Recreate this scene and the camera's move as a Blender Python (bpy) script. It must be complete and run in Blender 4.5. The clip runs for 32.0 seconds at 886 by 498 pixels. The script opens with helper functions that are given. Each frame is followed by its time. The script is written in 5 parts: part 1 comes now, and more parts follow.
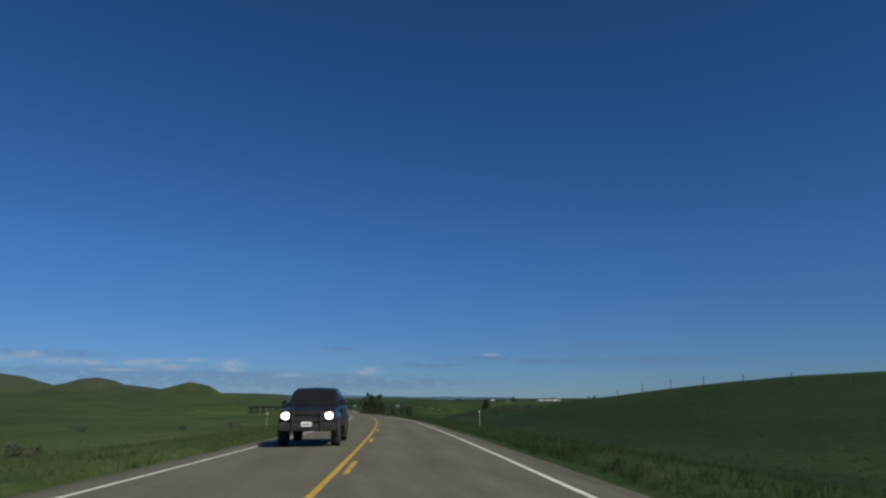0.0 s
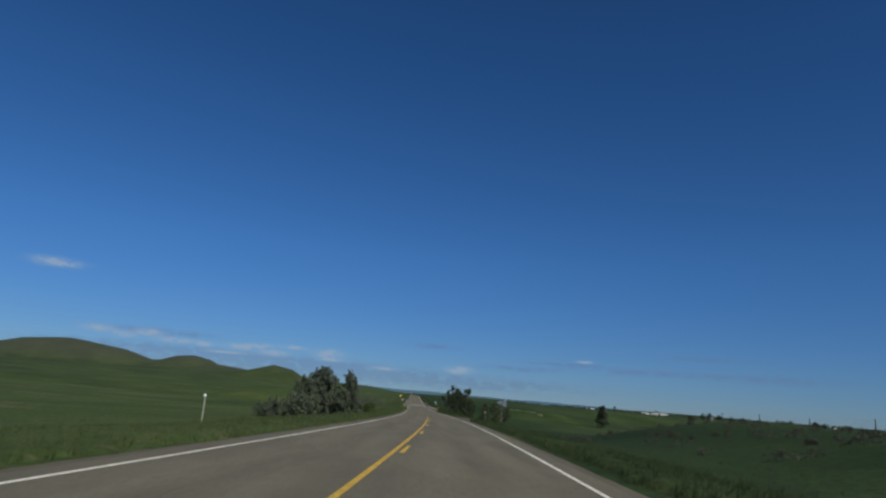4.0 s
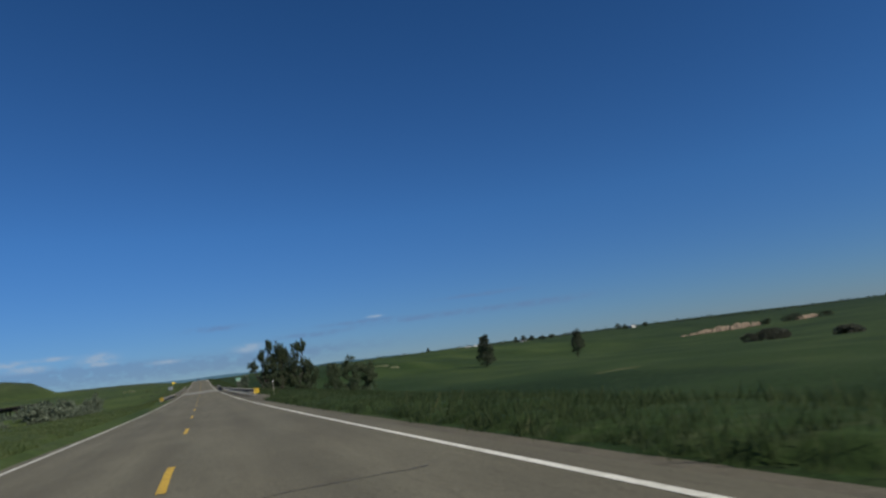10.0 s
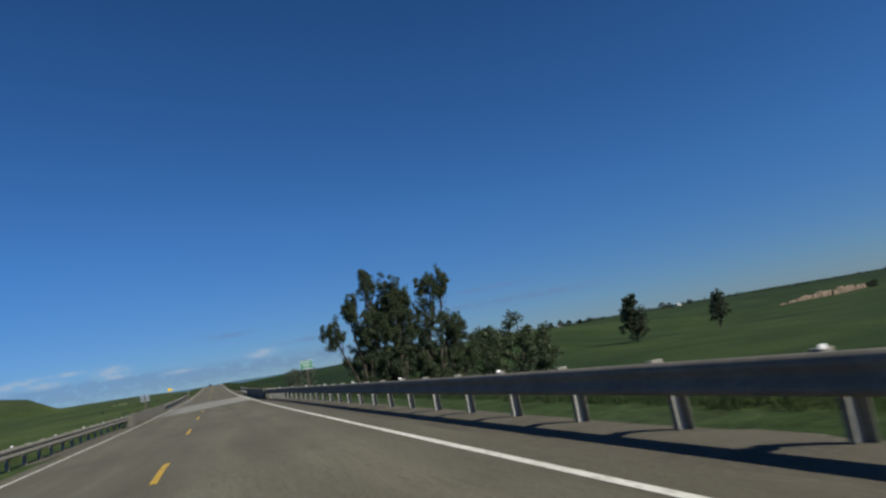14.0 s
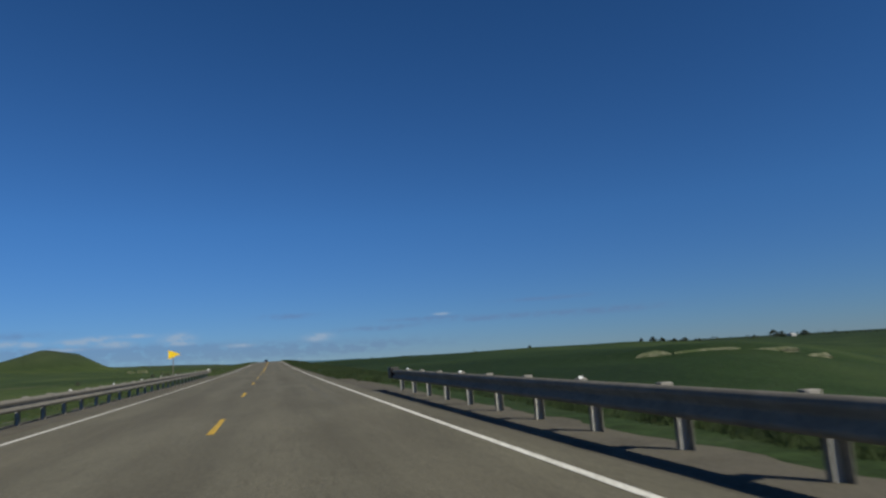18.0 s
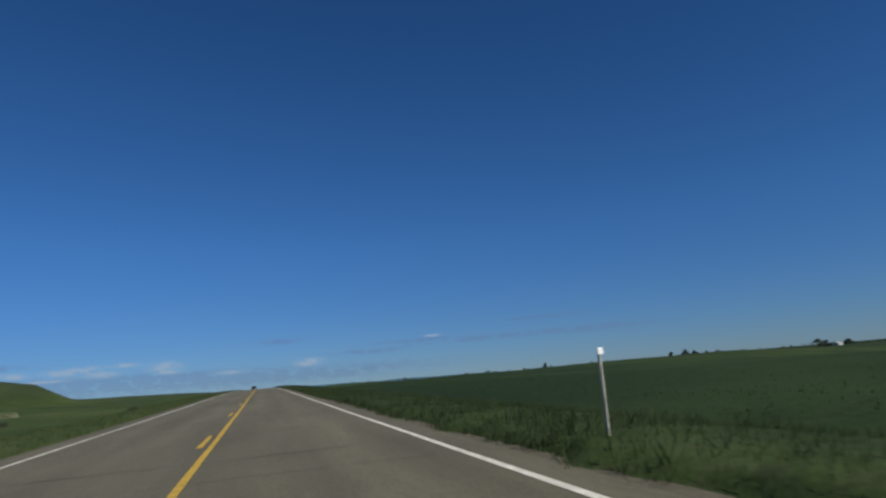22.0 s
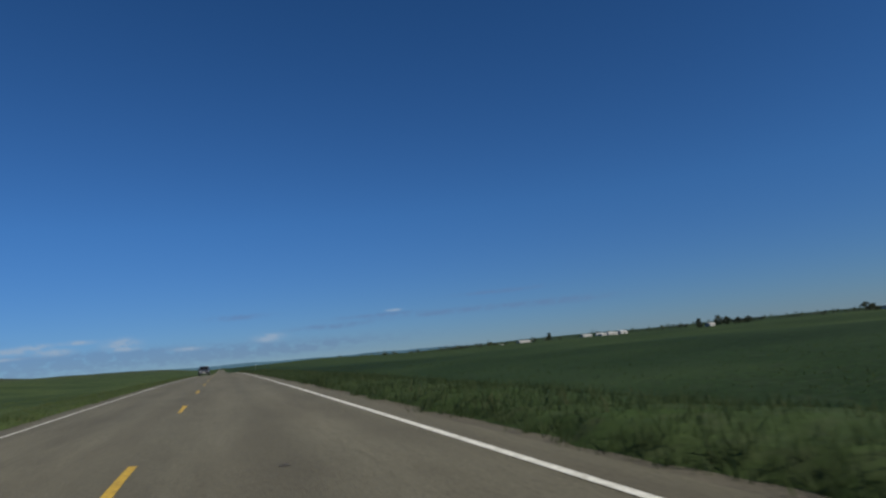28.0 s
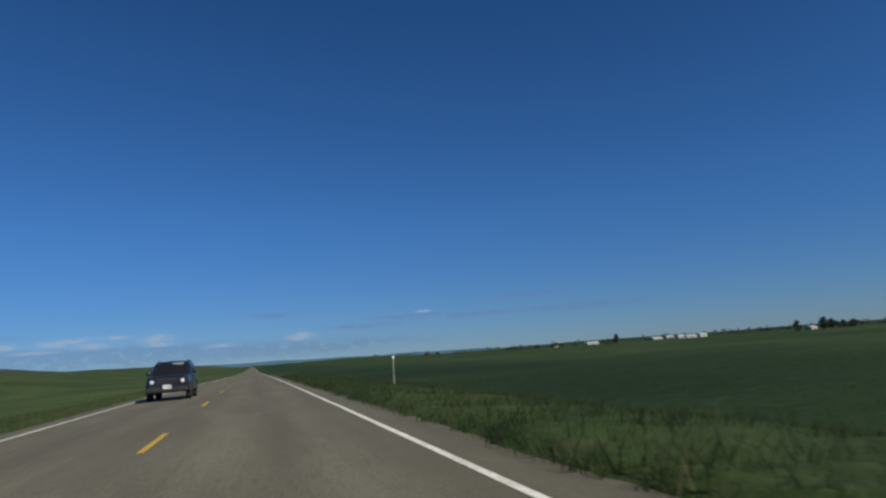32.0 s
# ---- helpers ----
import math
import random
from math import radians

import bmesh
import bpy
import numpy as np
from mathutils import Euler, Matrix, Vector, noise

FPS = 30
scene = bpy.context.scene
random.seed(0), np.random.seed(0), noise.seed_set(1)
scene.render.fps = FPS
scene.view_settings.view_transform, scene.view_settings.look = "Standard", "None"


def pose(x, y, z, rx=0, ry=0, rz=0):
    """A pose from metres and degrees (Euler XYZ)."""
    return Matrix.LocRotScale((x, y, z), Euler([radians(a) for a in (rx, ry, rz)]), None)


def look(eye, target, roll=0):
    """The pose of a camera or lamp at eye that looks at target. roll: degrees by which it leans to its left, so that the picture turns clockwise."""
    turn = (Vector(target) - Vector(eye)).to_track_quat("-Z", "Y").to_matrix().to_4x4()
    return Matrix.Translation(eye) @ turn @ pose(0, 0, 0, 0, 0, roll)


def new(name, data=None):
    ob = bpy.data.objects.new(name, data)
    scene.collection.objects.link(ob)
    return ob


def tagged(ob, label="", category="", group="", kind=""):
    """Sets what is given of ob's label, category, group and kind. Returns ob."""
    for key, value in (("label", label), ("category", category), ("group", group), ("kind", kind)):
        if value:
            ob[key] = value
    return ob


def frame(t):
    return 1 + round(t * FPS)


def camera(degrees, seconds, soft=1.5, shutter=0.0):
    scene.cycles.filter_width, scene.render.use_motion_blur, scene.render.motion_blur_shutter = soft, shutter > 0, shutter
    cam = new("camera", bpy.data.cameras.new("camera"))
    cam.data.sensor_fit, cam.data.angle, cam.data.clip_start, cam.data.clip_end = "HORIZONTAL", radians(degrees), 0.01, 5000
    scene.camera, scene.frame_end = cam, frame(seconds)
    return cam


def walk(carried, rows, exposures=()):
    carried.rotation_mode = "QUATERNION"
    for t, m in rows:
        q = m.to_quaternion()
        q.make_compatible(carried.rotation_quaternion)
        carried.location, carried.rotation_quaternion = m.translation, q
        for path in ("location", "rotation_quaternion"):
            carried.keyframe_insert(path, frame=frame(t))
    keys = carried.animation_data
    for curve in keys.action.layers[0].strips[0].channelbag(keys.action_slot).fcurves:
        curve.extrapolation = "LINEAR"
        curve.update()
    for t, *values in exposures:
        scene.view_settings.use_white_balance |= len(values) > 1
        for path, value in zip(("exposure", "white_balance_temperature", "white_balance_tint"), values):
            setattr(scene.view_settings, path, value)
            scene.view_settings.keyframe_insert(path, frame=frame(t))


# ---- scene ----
cam = camera(68.0, 32.0, soft=2.5, shutter=0.08)

# seconds, x, y, z, pitch, roll, yaw of the drive along the highway
DRIVE = [
    (0.0, -11.52, 0.36, 4.60, 13.06, 0.26, -10.31),
    (0.5, -10.04, 12.03, 4.45, 13.21, -0.61, -9.91),
    (1.0, -8.65, 23.71, 4.30, 12.69, -0.75, -9.46),
    (1.5, -7.40, 35.40, 4.15, 12.52, -2.02, -8.99),
    (2.0, -6.24, 47.10, 4.00, 12.01, -1.32, -8.03),
    (2.5, -5.24, 58.82, 3.85, 12.34, -2.56, -7.26),
    (4.5, -2.04, 105.74, 3.25, 12.93, -4.07, -2.15),
    (5.0, -1.44, 117.48, 3.10, 12.95, -2.53, -4.27),
    (5.5, -1.01, 129.23, 2.94, 12.39, -1.14, -7.11),
    (6.0, -0.67, 140.99, 2.78, 12.17, 0.33, -9.46),
    (6.5, -0.39, 152.74, 2.63, 12.25, 1.65, -12.23),
    (7.0, -0.18, 164.49, 2.47, 11.59, 3.70, -14.62),
    (7.5, 0.03, 176.24, 2.31, 10.95, 4.93, -18.03),
    (8.0, 0.17, 187.99, 2.16, 10.22, 6.04, -19.44),
    (8.5, 0.34, 199.90, 2.01, 9.41, 6.91, -19.95),
    (9.0, 0.44, 211.80, 1.87, 9.07, 7.25, -20.51),
    (9.5, 0.51, 223.70, 1.73, 9.08, 7.77, -20.35),
    (10.0, 0.55, 235.60, 1.59, 9.00, 7.57, -19.94),
    (10.5, 0.57, 247.45, 1.46, 8.39, 8.09, -19.89),
    (11.0, 0.59, 259.30, 1.35, 7.86, 9.18, -20.16),
    (11.5, 0.63, 271.15, 1.25, 7.79, 10.00, -20.71),
    (12.0, 0.67, 283.00, 1.18, 7.61, 10.61, -21.96),
    (12.5, 0.77, 295.04, 1.12, 7.71, 10.61, -21.95),
    (13.0, 0.86, 307.08, 1.08, 8.35, 10.65, -19.58),
    (13.5, 0.93, 319.12, 1.05, 8.70, 10.59, -19.04),
    (15.5, 1.21, 367.28, 1.06, 9.18, 8.69, -17.91),
    (16.0, 1.20, 379.32, 1.09, 9.30, 7.37, -17.15),
    (16.5, 1.19, 391.36, 1.14, 8.77, 6.99, -15.63),
    (17.0, 1.17, 403.40, 1.21, 8.58, 6.19, -15.86),
    (17.5, 1.09, 415.60, 1.30, 9.14, 4.82, -14.77),
    (18.0, 1.00, 427.80, 1.42, 9.52, 3.75, -14.38),
    (18.5, 1.01, 439.88, 1.56, 10.65, 4.12, -14.32),
    (19.0, 1.03, 451.95, 1.70, 10.67, 4.27, -13.76),
    (19.5, 1.01, 464.03, 1.87, 10.54, 4.72, -14.34),
    (20.0, 0.99, 476.10, 2.04, 10.97, 4.65, -15.01),
    (20.5, 1.04, 487.96, 2.22, 10.96, 4.50, -15.11),
    (21.0, 1.08, 499.81, 2.42, 10.93, 5.28, -14.87),
    (21.5, 1.07, 511.67, 2.63, 10.73, 5.44, -14.63),
    (22.0, 1.06, 523.53, 2.86, 11.31, 5.17, -15.09),
    (22.5, 1.00, 535.39, 3.09, 11.96, 4.83, -15.94),
    (23.0, 0.95, 547.24, 3.34, 12.49, 4.92, -16.93),
    (23.5, 0.97, 559.10, 3.58, 12.83, 3.78, -17.57),
    (24.0, 0.98, 570.96, 3.84, 13.64, 3.81, -18.53),
    (24.5, 0.99, 582.81, 4.09, 13.03, 4.42, -18.68),
    (26.5, 1.00, 630.24, 5.04, 10.41, 4.98, -20.00),
    (27.0, 1.00, 642.10, 5.25, 9.74, 5.46, -19.03),
    (27.5, 1.02, 653.70, 5.44, 9.24, 5.61, -18.41),
    (28.0, 1.04, 665.30, 5.61, 8.79, 5.80, -18.40),
    (28.5, 1.10, 676.90, 5.77, 8.65, 5.92, -17.89),
    (29.0, 1.15, 688.50, 5.90, 8.65, 5.73, -17.24),
    (29.5, 1.22, 700.10, 6.02, 8.71, 5.45, -17.10),
    (30.0, 1.30, 711.70, 6.13, 8.48, 4.87, -16.91),
    (30.5, 1.37, 723.28, 6.23, 8.62, 4.84, -16.79),
    (31.0, 1.45, 734.85, 6.31, 9.08, 4.66, -16.30),
    (31.5, 1.52, 746.42, 6.39, 9.03, 4.70, -16.01),
    (32.0, 1.60, 758.00, 6.46, 9.17, 4.57, -15.89),
]
walk(cam, [(t, pose(x, y, z, 90 + p, r, a)) for t, x, y, z, p, r, a in DRIVE], exposures=[(0.0, -0.05), (8.0, -0.05), (10.0, 0.05), (12.0, 0.15), (16.0, 0.18), (17.5, 0.06), (19.0, 0.02), (26.0, 0.0), (30.0, 0.04), (32.0, 0.08)])

# ---- light ----
SUN_AZ, SUN_EL = 146.0, 38.0          # degrees clockwise from the road's heading, and above the horizon
sun = new("sun", bpy.data.lights.new("sun", "SUN"))
sun.data.energy, sun.data.angle, sun.data.color = 4.7, radians(0.55), (1.0, 0.94, 0.81)
sun.matrix_world = look((0, 0, 300), (-math.sin(radians(SUN_AZ)) * 100, -math.cos(radians(SUN_AZ)) * 100, 300 - 100 * math.tan(radians(SUN_EL))))

world = bpy.data.worlds.new("sky")
scene.world = world
world.use_nodes = True
wn, wl = world.node_tree.nodes, world.node_tree.links
wn.clear()


def wnode(kind, **values):
    n = wn.new(kind)
    for k, v in values.items():
        if k in n.inputs:
            n.inputs[k].default_value = v
    return n


def wmath(op, a, b=None, c=None):
    n = wn.new("ShaderNodeMath")
    n.operation = op
    for i, v in enumerate((a, b, c)):
        if v is None:
            continue
        if isinstance(v, (int, float)):
            n.inputs[i].default_value = v
        else:
            wl.new(v, n.inputs[i])
    return n.outputs[0]


sky = wn.new("ShaderNodeTexSky")
sky.sky_type, sky.sun_disc = "NISHITA", False
sky.sun_elevation, sky.sun_rotation = radians(SUN_EL), radians(SUN_AZ)
sky.altitude, sky.air_density, sky.dust_density, sky.ozone_density = 900.0, 1.0, 0.0, 3.0
coord = wn.new("ShaderNodeTexCoord")
split = wn.new("ShaderNodeSeparateXYZ")
wl.new(coord.outputs["Generated"], split.inputs[0])
az = wmath("MULTIPLY", wmath("ARCTAN2", split.outputs[0], split.outputs[1]), 57.2958)
el = wmath("MULTIPLY", wmath("ARCSINE", split.outputs[2]), 57.2958)
flat = wn.new("ShaderNodeCombineXYZ")
wl.new(wmath("MULTIPLY", az, 0.95), flat.inputs[0])
wl.new(wmath("MULTIPLY", el, 2.0), flat.inputs[1])
puff = wn.new("ShaderNodeTexNoise")
puff.inputs["Scale"].default_value, puff.inputs["Detail"].default_value, puff.inputs["Roughness"].default_value = 1.0, 6.0, 0.62
wl.new(flat.outputs[0], puff.inputs["Vector"])


def cloud(a, e, wide, high):
    """One small fair-weather cloud low over the horizon."""
    d = wmath("ADD", wmath("POWER", wmath("ABSOLUTE", wmath("DIVIDE", wmath("SUBTRACT", az, a), wide)), 2.0),
              wmath("POWER", wmath("ABSOLUTE", wmath("DIVIDE", wmath("SUBTRACT", el, e), high)), 2.0))
    return wmath("POWER", 2.718, wmath("MULTIPLY", d, -1.0))


CLOUDS = [(-28.8, 8.0, 1.4, 0.28), (-7.3, 2.98, 0.95, 0.36), (-7.0, 2.60, 0.8, 0.13), (3.9, 2.52, 0.95, 0.28), (-11.9, 2.75, 1.05, 0.22), (-12.9, 3.25, 0.8, 0.18), (-10.4, 3.35, 0.9, 0.14), (-14.6, 3.0, 0.9, 0.22), (-15.6, 2.5, 1.4, 0.10),
          (-2.6, 2.2, 1.0, 0.13), (-19.5, 3.1, 1.2, 0.20), (-21.6, 3.5, 0.9, 0.24), (-23.4, 3.2, 0.7, 0.2), (-25.2, 3.5, 1.0, 0.22), (-17.4, 3.0, 0.6, 0.18), (14.5, 3.9, 0.55, 0.09)]
STREAKS = [(-12.0, 1.7, 16.0, 0.7), (4.0, 1.5, 9.0, 0.5), (24.0, 4.6, 3.0, 0.16), (13.0, 3.6, 3.0, 0.15), (-21.0, 3.6, 4.0, 0.3), (20.0, 3.3, 6.0, 0.22), (9.0, 3.0, 3.0, 0.2), (29.0, 3.2, 4.0, 0.25), (-18.0, 2.4, 9.0, 0.35), (-9.0, 2.2, 7.0, 0.22), (1.5, 4.4, 2.0, 0.2)]
total = None
for a, e, wide, high in CLOUDS:
    c = cloud(a, e, wide, high)
    total = c if total is None else wmath("ADD", total, c)
veil = None
for a, e, wide, high in STREAKS:
    c = cloud(a, e, wide, high)
    veil = c if veil is None else wmath("ADD", veil, c)
noise_term = wmath("MULTIPLY_ADD", puff.outputs["Fac"], 2.6, -0.80)
shaped = wmath("MULTIPLY", wmath("MULTIPLY", total, 1.9), noise_term)
shaped = wmath("MINIMUM", wmath("MAXIMUM", shaped, 0.0), 0.75)
thin = wmath("MINIMUM", wmath("MAXIMUM", wmath("MULTIPLY", wmath("MULTIPLY", veil, 0.75), noise_term), 0.0), 0.4)
dim = wn.new("ShaderNodeMix")
dim.data_type = "RGBA"
wl.new(thin, dim.inputs[0])
dim.inputs[7].default_value = (2.5, 3.75, 6.9, 1)
mix = wn.new("ShaderNodeMix")
mix.data_type = "RGBA"
wl.new(shaped, mix.inputs[0])
grade = wn.new("ShaderNodeMix")
grade.data_type, grade.blend_type = "RGBA", "MULTIPLY"
grade.inputs[0].default_value = 1.0
tone = wn.new("ShaderNodeValToRGB")
wl.new(wmath("DIVIDE", el, 90.0), tone.inputs[0])
tone.color_ramp.elements[0].color, tone.color_ramp.elements[1].color = (0.46, 0.72, 1.22, 1), (0.40, 0.31, 0.26, 1)
tone.color_ramp.elements.new(0.133).color = (0.455, 0.935, 1.50, 1)
tone.color_ramp.elements.new(0.333).color = (0.372, 0.87, 1.40, 1)
tone.color_ramp.elements.new(0.41).color = (0.372, 0.83, 1.31, 1)
tone.color_ramp.elements.new(0.58).color = (0.38, 0.42, 0.44, 1)
wl.new(tone.outputs[0], grade.inputs[7])
wl.new(sky.outputs[0], grade.inputs[6])
wl.new(grade.outputs[2], dim.inputs[6])
wl.new(dim.outputs[2], mix.inputs[6])
mix.inputs[7].default_value = (6.2, 8.2, 10.8, 1)
background = wn.new("ShaderNodeBackground")
background.inputs["Strength"].default_value = 0.047
wl.new(mix.outputs[2], background.inputs["Color"])
wl.new(background.outputs[0], wn.new("ShaderNodeOutputWorld").inputs[0])

# ---- materials ----


def material(name, base, rough=0.8, metal=0.0, second=None, scale=1.0, fine=None, fine_scale=20.0, bump=0.0, bump_scale=30.0, spec=0.3, stretch=(1, 1, 1), patch=(0.42, 0.62), third=None, third_scale=0.05):
    """A surface with a base colour, broad patches of a second (and third) one, a fine grain and relief."""
    m = bpy.data.materials.new(name)
    m.use_nodes = True
    n, l = m.node_tree.nodes, m.node_tree.links
    b = n["Principled BSDF"]
    b.inputs["Roughness"].default_value, b.inputs["Metallic"].default_value = rough, metal
    b.inputs["Specular IOR Level"].default_value = spec
    place = n.new("ShaderNodeTexCoord")
    mapping = n.new("ShaderNodeMapping")
    mapping.inputs["Scale"].default_value = stretch
    l.new(place.outputs["Object"], mapping.inputs[0])

    def grain(s, detail=4.0):
        t = n.new("ShaderNodeTexNoise")
        t.inputs["Scale"].default_value, t.inputs["Detail"].default_value = s, detail
        l.new(mapping.outputs[0], t.inputs["Vector"])
        return t.outputs["Fac"]

    def blend(fac, a, colour, lo, hi):
        r = n.new("ShaderNodeMapRange")
        r.inputs["From Min"].default_value, r.inputs["From Max"].default_value = lo, hi
        l.new(fac, r.inputs["Value"])
        x = n.new("ShaderNodeMix")
        x.data_type = "RGBA"
        l.new(r.outputs[0], x.inputs[0])
        if isinstance(a, tuple):
            x.inputs[6].default_value = (*a, 1)
        else:
            l.new(a, x.inputs[6])
        x.inputs[7].default_value = (*colour, 1)
        return x.outputs[2]

    colour = base
    if second:
        colour = blend(grain(scale), colour, second, *patch)
    if third:
        colour = blend(grain(third_scale, 3.0), colour, third, 0.45, 0.62)
    if fine:
        colour = blend(grain(fine_scale, 5.0), colour, fine, 0.5, 0.72)
    if isinstance(colour, tuple):
        b.inputs["Base Color"].default_value = (*colour, 1)
    else:
        l.new(colour, b.inputs["Base Color"])
    if bump:
        k = n.new("ShaderNodeBump")
        k.inputs["Strength"].default_value, k.inputs["Distance"].default_value = bump, 0.02
        l.new(grain(bump_scale, 6.0), k.inputs["Height"])
        l.new(k.outputs[0], b.inputs["Normal"])
    return m


# Base darker than the deck's, standing in for shade; blotches are weathering.
PARAPET = material("dark_parapet_concrete", (0.120, 0.115, 0.098), 0.95, second=(0.098, 0.094, 0.080), scale=0.6, fine=(0.090, 0.087, 0.075), fine_scale=7.0, bump=0.3, bump_scale=40.0, stretch=(1, 1, 0.4))
GRASS = material("meadow_grass", (0.040, 0.060, 0.016), 0.95, second=(0.066, 0.084, 0.026), scale=0.05, third=(0.027, 0.044, 0.013), third_scale=0.016, fine=(0.062, 0.072, 0.030), fine_scale=0.8, bump=0.9, bump_scale=3.0, spec=0.1)


def multiplied(m, factor, dark, light, lo=0.0, hi=1.0):
    """Multiplies a surface's colour by a value that runs from dark to light along a factor."""
    n, l = m.node_tree.nodes, m.node_tree.links
    b = n["Principled BSDF"]
    src = b.inputs["Base Color"].links[0].from_socket
    r, ramp, x = n.new("ShaderNodeMapRange"), n.new("ShaderNodeValToRGB"), n.new("ShaderNodeMix")
    r.inputs["From Min"].default_value, r.inputs["From Max"].default_value = lo, hi
    l.new(factor, r.inputs["Value"])
    l.new(r.outputs[0], ramp.inputs[0])
    ramp.color_ramp.elements[0].color, ramp.color_ramp.elements[1].color = (*dark, 1), (*light, 1)
    x.data_type, x.blend_type, x.inputs[0].default_value = "RGBA", "MULTIPLY", 1.0
    l.new(src, x.inputs[6])
    l.new(ramp.outputs[0], x.inputs[7])
    l.new(x.outputs[2], b.inputs["Base Color"])


def tufted(m, scale=2.2, low=0.55, high=1.45):
    """Tufts and gaps of standing grass, at a hand's width and at a metre."""
    n, l = m.node_tree.nodes, m.node_tree.links
    place = n.new("ShaderNodeNewGeometry")
    for s, a, b in ((scale, low, high), (scale * 4.5, low + 0.1, high - 0.1)):
        t = n.new("ShaderNodeTexNoise")
        t.inputs["Scale"].default_value, t.inputs["Detail"].default_value, t.inputs["Roughness"].default_value = s, 5.0, 0.65
        l.new(place.outputs["Position"], t.inputs["Vector"])
        multiplied(m, t.outputs["Fac"], (a, a, a), (b, b, b), 0.28, 0.72)


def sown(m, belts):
    """Multiplies grass colour in wavering belts across the road, paler left and darker right; belts are (metres across,
    colour).
    """
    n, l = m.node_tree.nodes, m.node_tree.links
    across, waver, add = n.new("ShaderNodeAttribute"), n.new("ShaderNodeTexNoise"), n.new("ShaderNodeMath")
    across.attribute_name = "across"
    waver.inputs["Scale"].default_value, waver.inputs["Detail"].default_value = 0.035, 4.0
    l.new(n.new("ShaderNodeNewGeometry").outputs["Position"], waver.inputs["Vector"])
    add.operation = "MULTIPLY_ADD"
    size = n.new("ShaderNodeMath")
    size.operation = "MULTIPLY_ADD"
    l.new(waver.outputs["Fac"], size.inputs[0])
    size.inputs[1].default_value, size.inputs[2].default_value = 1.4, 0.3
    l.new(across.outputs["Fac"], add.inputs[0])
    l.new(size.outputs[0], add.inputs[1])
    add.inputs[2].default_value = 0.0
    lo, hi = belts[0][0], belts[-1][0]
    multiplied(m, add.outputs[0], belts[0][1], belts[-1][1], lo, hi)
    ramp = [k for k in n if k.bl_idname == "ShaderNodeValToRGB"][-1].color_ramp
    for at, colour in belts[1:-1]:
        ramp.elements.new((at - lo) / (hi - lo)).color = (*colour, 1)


def dry_heights(m):
    """Greyer, browner grass on the high ground of the hills: brown tops, with far haze put into the colour."""
    n, l = m.node_tree.nodes, m.node_tree.links
    b = n["Principled BSDF"]
    src = b.inputs["Base Color"].links[0].from_socket
    geo, split_z, r, x = n.new("ShaderNodeNewGeometry"), n.new("ShaderNodeSeparateXYZ"), n.new("ShaderNodeMapRange"), n.new("ShaderNodeMix")
    l.new(geo.outputs["Position"], split_z.inputs[0])
    l.new(split_z.outputs[2], r.inputs["Value"])
    r.inputs["From Min"].default_value, r.inputs["From Max"].default_value, r.inputs["To Max"].default_value = 14.0, 60.0, 0.7
    x.data_type = "RGBA"
    l.new(r.outputs[0], x.inputs[0])
    l.new(src, x.inputs[6])
    x.inputs[7].default_value = (0.058, 0.060, 0.046, 1)
    l.new(x.outputs[2], b.inputs["Base Color"])


dry_heights(GRASS)
# Belts past 170 m turn bluer: far haze put into the grass colour.
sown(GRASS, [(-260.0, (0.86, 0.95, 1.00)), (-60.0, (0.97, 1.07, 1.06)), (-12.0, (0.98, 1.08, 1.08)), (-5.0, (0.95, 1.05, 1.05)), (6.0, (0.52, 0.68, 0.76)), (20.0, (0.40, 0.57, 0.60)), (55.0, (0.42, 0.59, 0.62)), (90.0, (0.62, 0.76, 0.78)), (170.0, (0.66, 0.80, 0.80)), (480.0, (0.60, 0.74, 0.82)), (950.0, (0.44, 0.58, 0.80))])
tufted(GRASS)
TURF = material("standing_verge_grass", (0.050, 0.072, 0.022), 0.95, second=(0.070, 0.086, 0.032), scale=0.22, third=(0.036, 0.056, 0.017), third_scale=0.07, fine=(0.080, 0.086, 0.042), fine_scale=2.4, bump=0.9, bump_scale=9.0, spec=0.1)
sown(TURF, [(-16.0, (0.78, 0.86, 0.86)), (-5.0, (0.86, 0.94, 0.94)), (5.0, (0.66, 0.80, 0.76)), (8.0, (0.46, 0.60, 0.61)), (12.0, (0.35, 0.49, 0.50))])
tufted(TURF, 3.0, 0.72, 1.28)
ASPHALT = material("worn_asphalt", (0.131, 0.126, 0.096), 0.9, second=(0.146, 0.139, 0.104), scale=0.35, stretch=(1, 0.12, 1), fine=(0.116, 0.110, 0.082), fine_scale=16.0, bump=0.25, bump_scale=70.0, third=(0.122, 0.115, 0.086), third_scale=0.9)


def mottled(m):
    """Blotches of patched and stained asphalt, with exposed stones."""
    n, l = m.node_tree.nodes, m.node_tree.links
    place = n.new("ShaderNodeNewGeometry")
    for s, stretch, a, b in ((0.55, (1, 0.35, 1), 0.88, 1.12), (1.6, (1, 0.06, 1), 0.90, 1.10), (24.0, (1, 1, 1), 0.82, 1.18), (60.0, (1, 1, 1), 0.62, 1.38)):
        mp, t = n.new("ShaderNodeMapping"), n.new("ShaderNodeTexNoise")
        mp.inputs["Scale"].default_value = stretch
        l.new(place.outputs["Position"], mp.inputs[0])
        t.inputs["Scale"].default_value, t.inputs["Detail"].default_value, t.inputs["Roughness"].default_value = s, 4.0, 0.6
        l.new(mp.outputs[0], t.inputs["Vector"])
        multiplied(m, t.outputs["Fac"], (a, a * 0.99, a * 0.98), (b, b, b * 0.99), 0.3, 0.7)


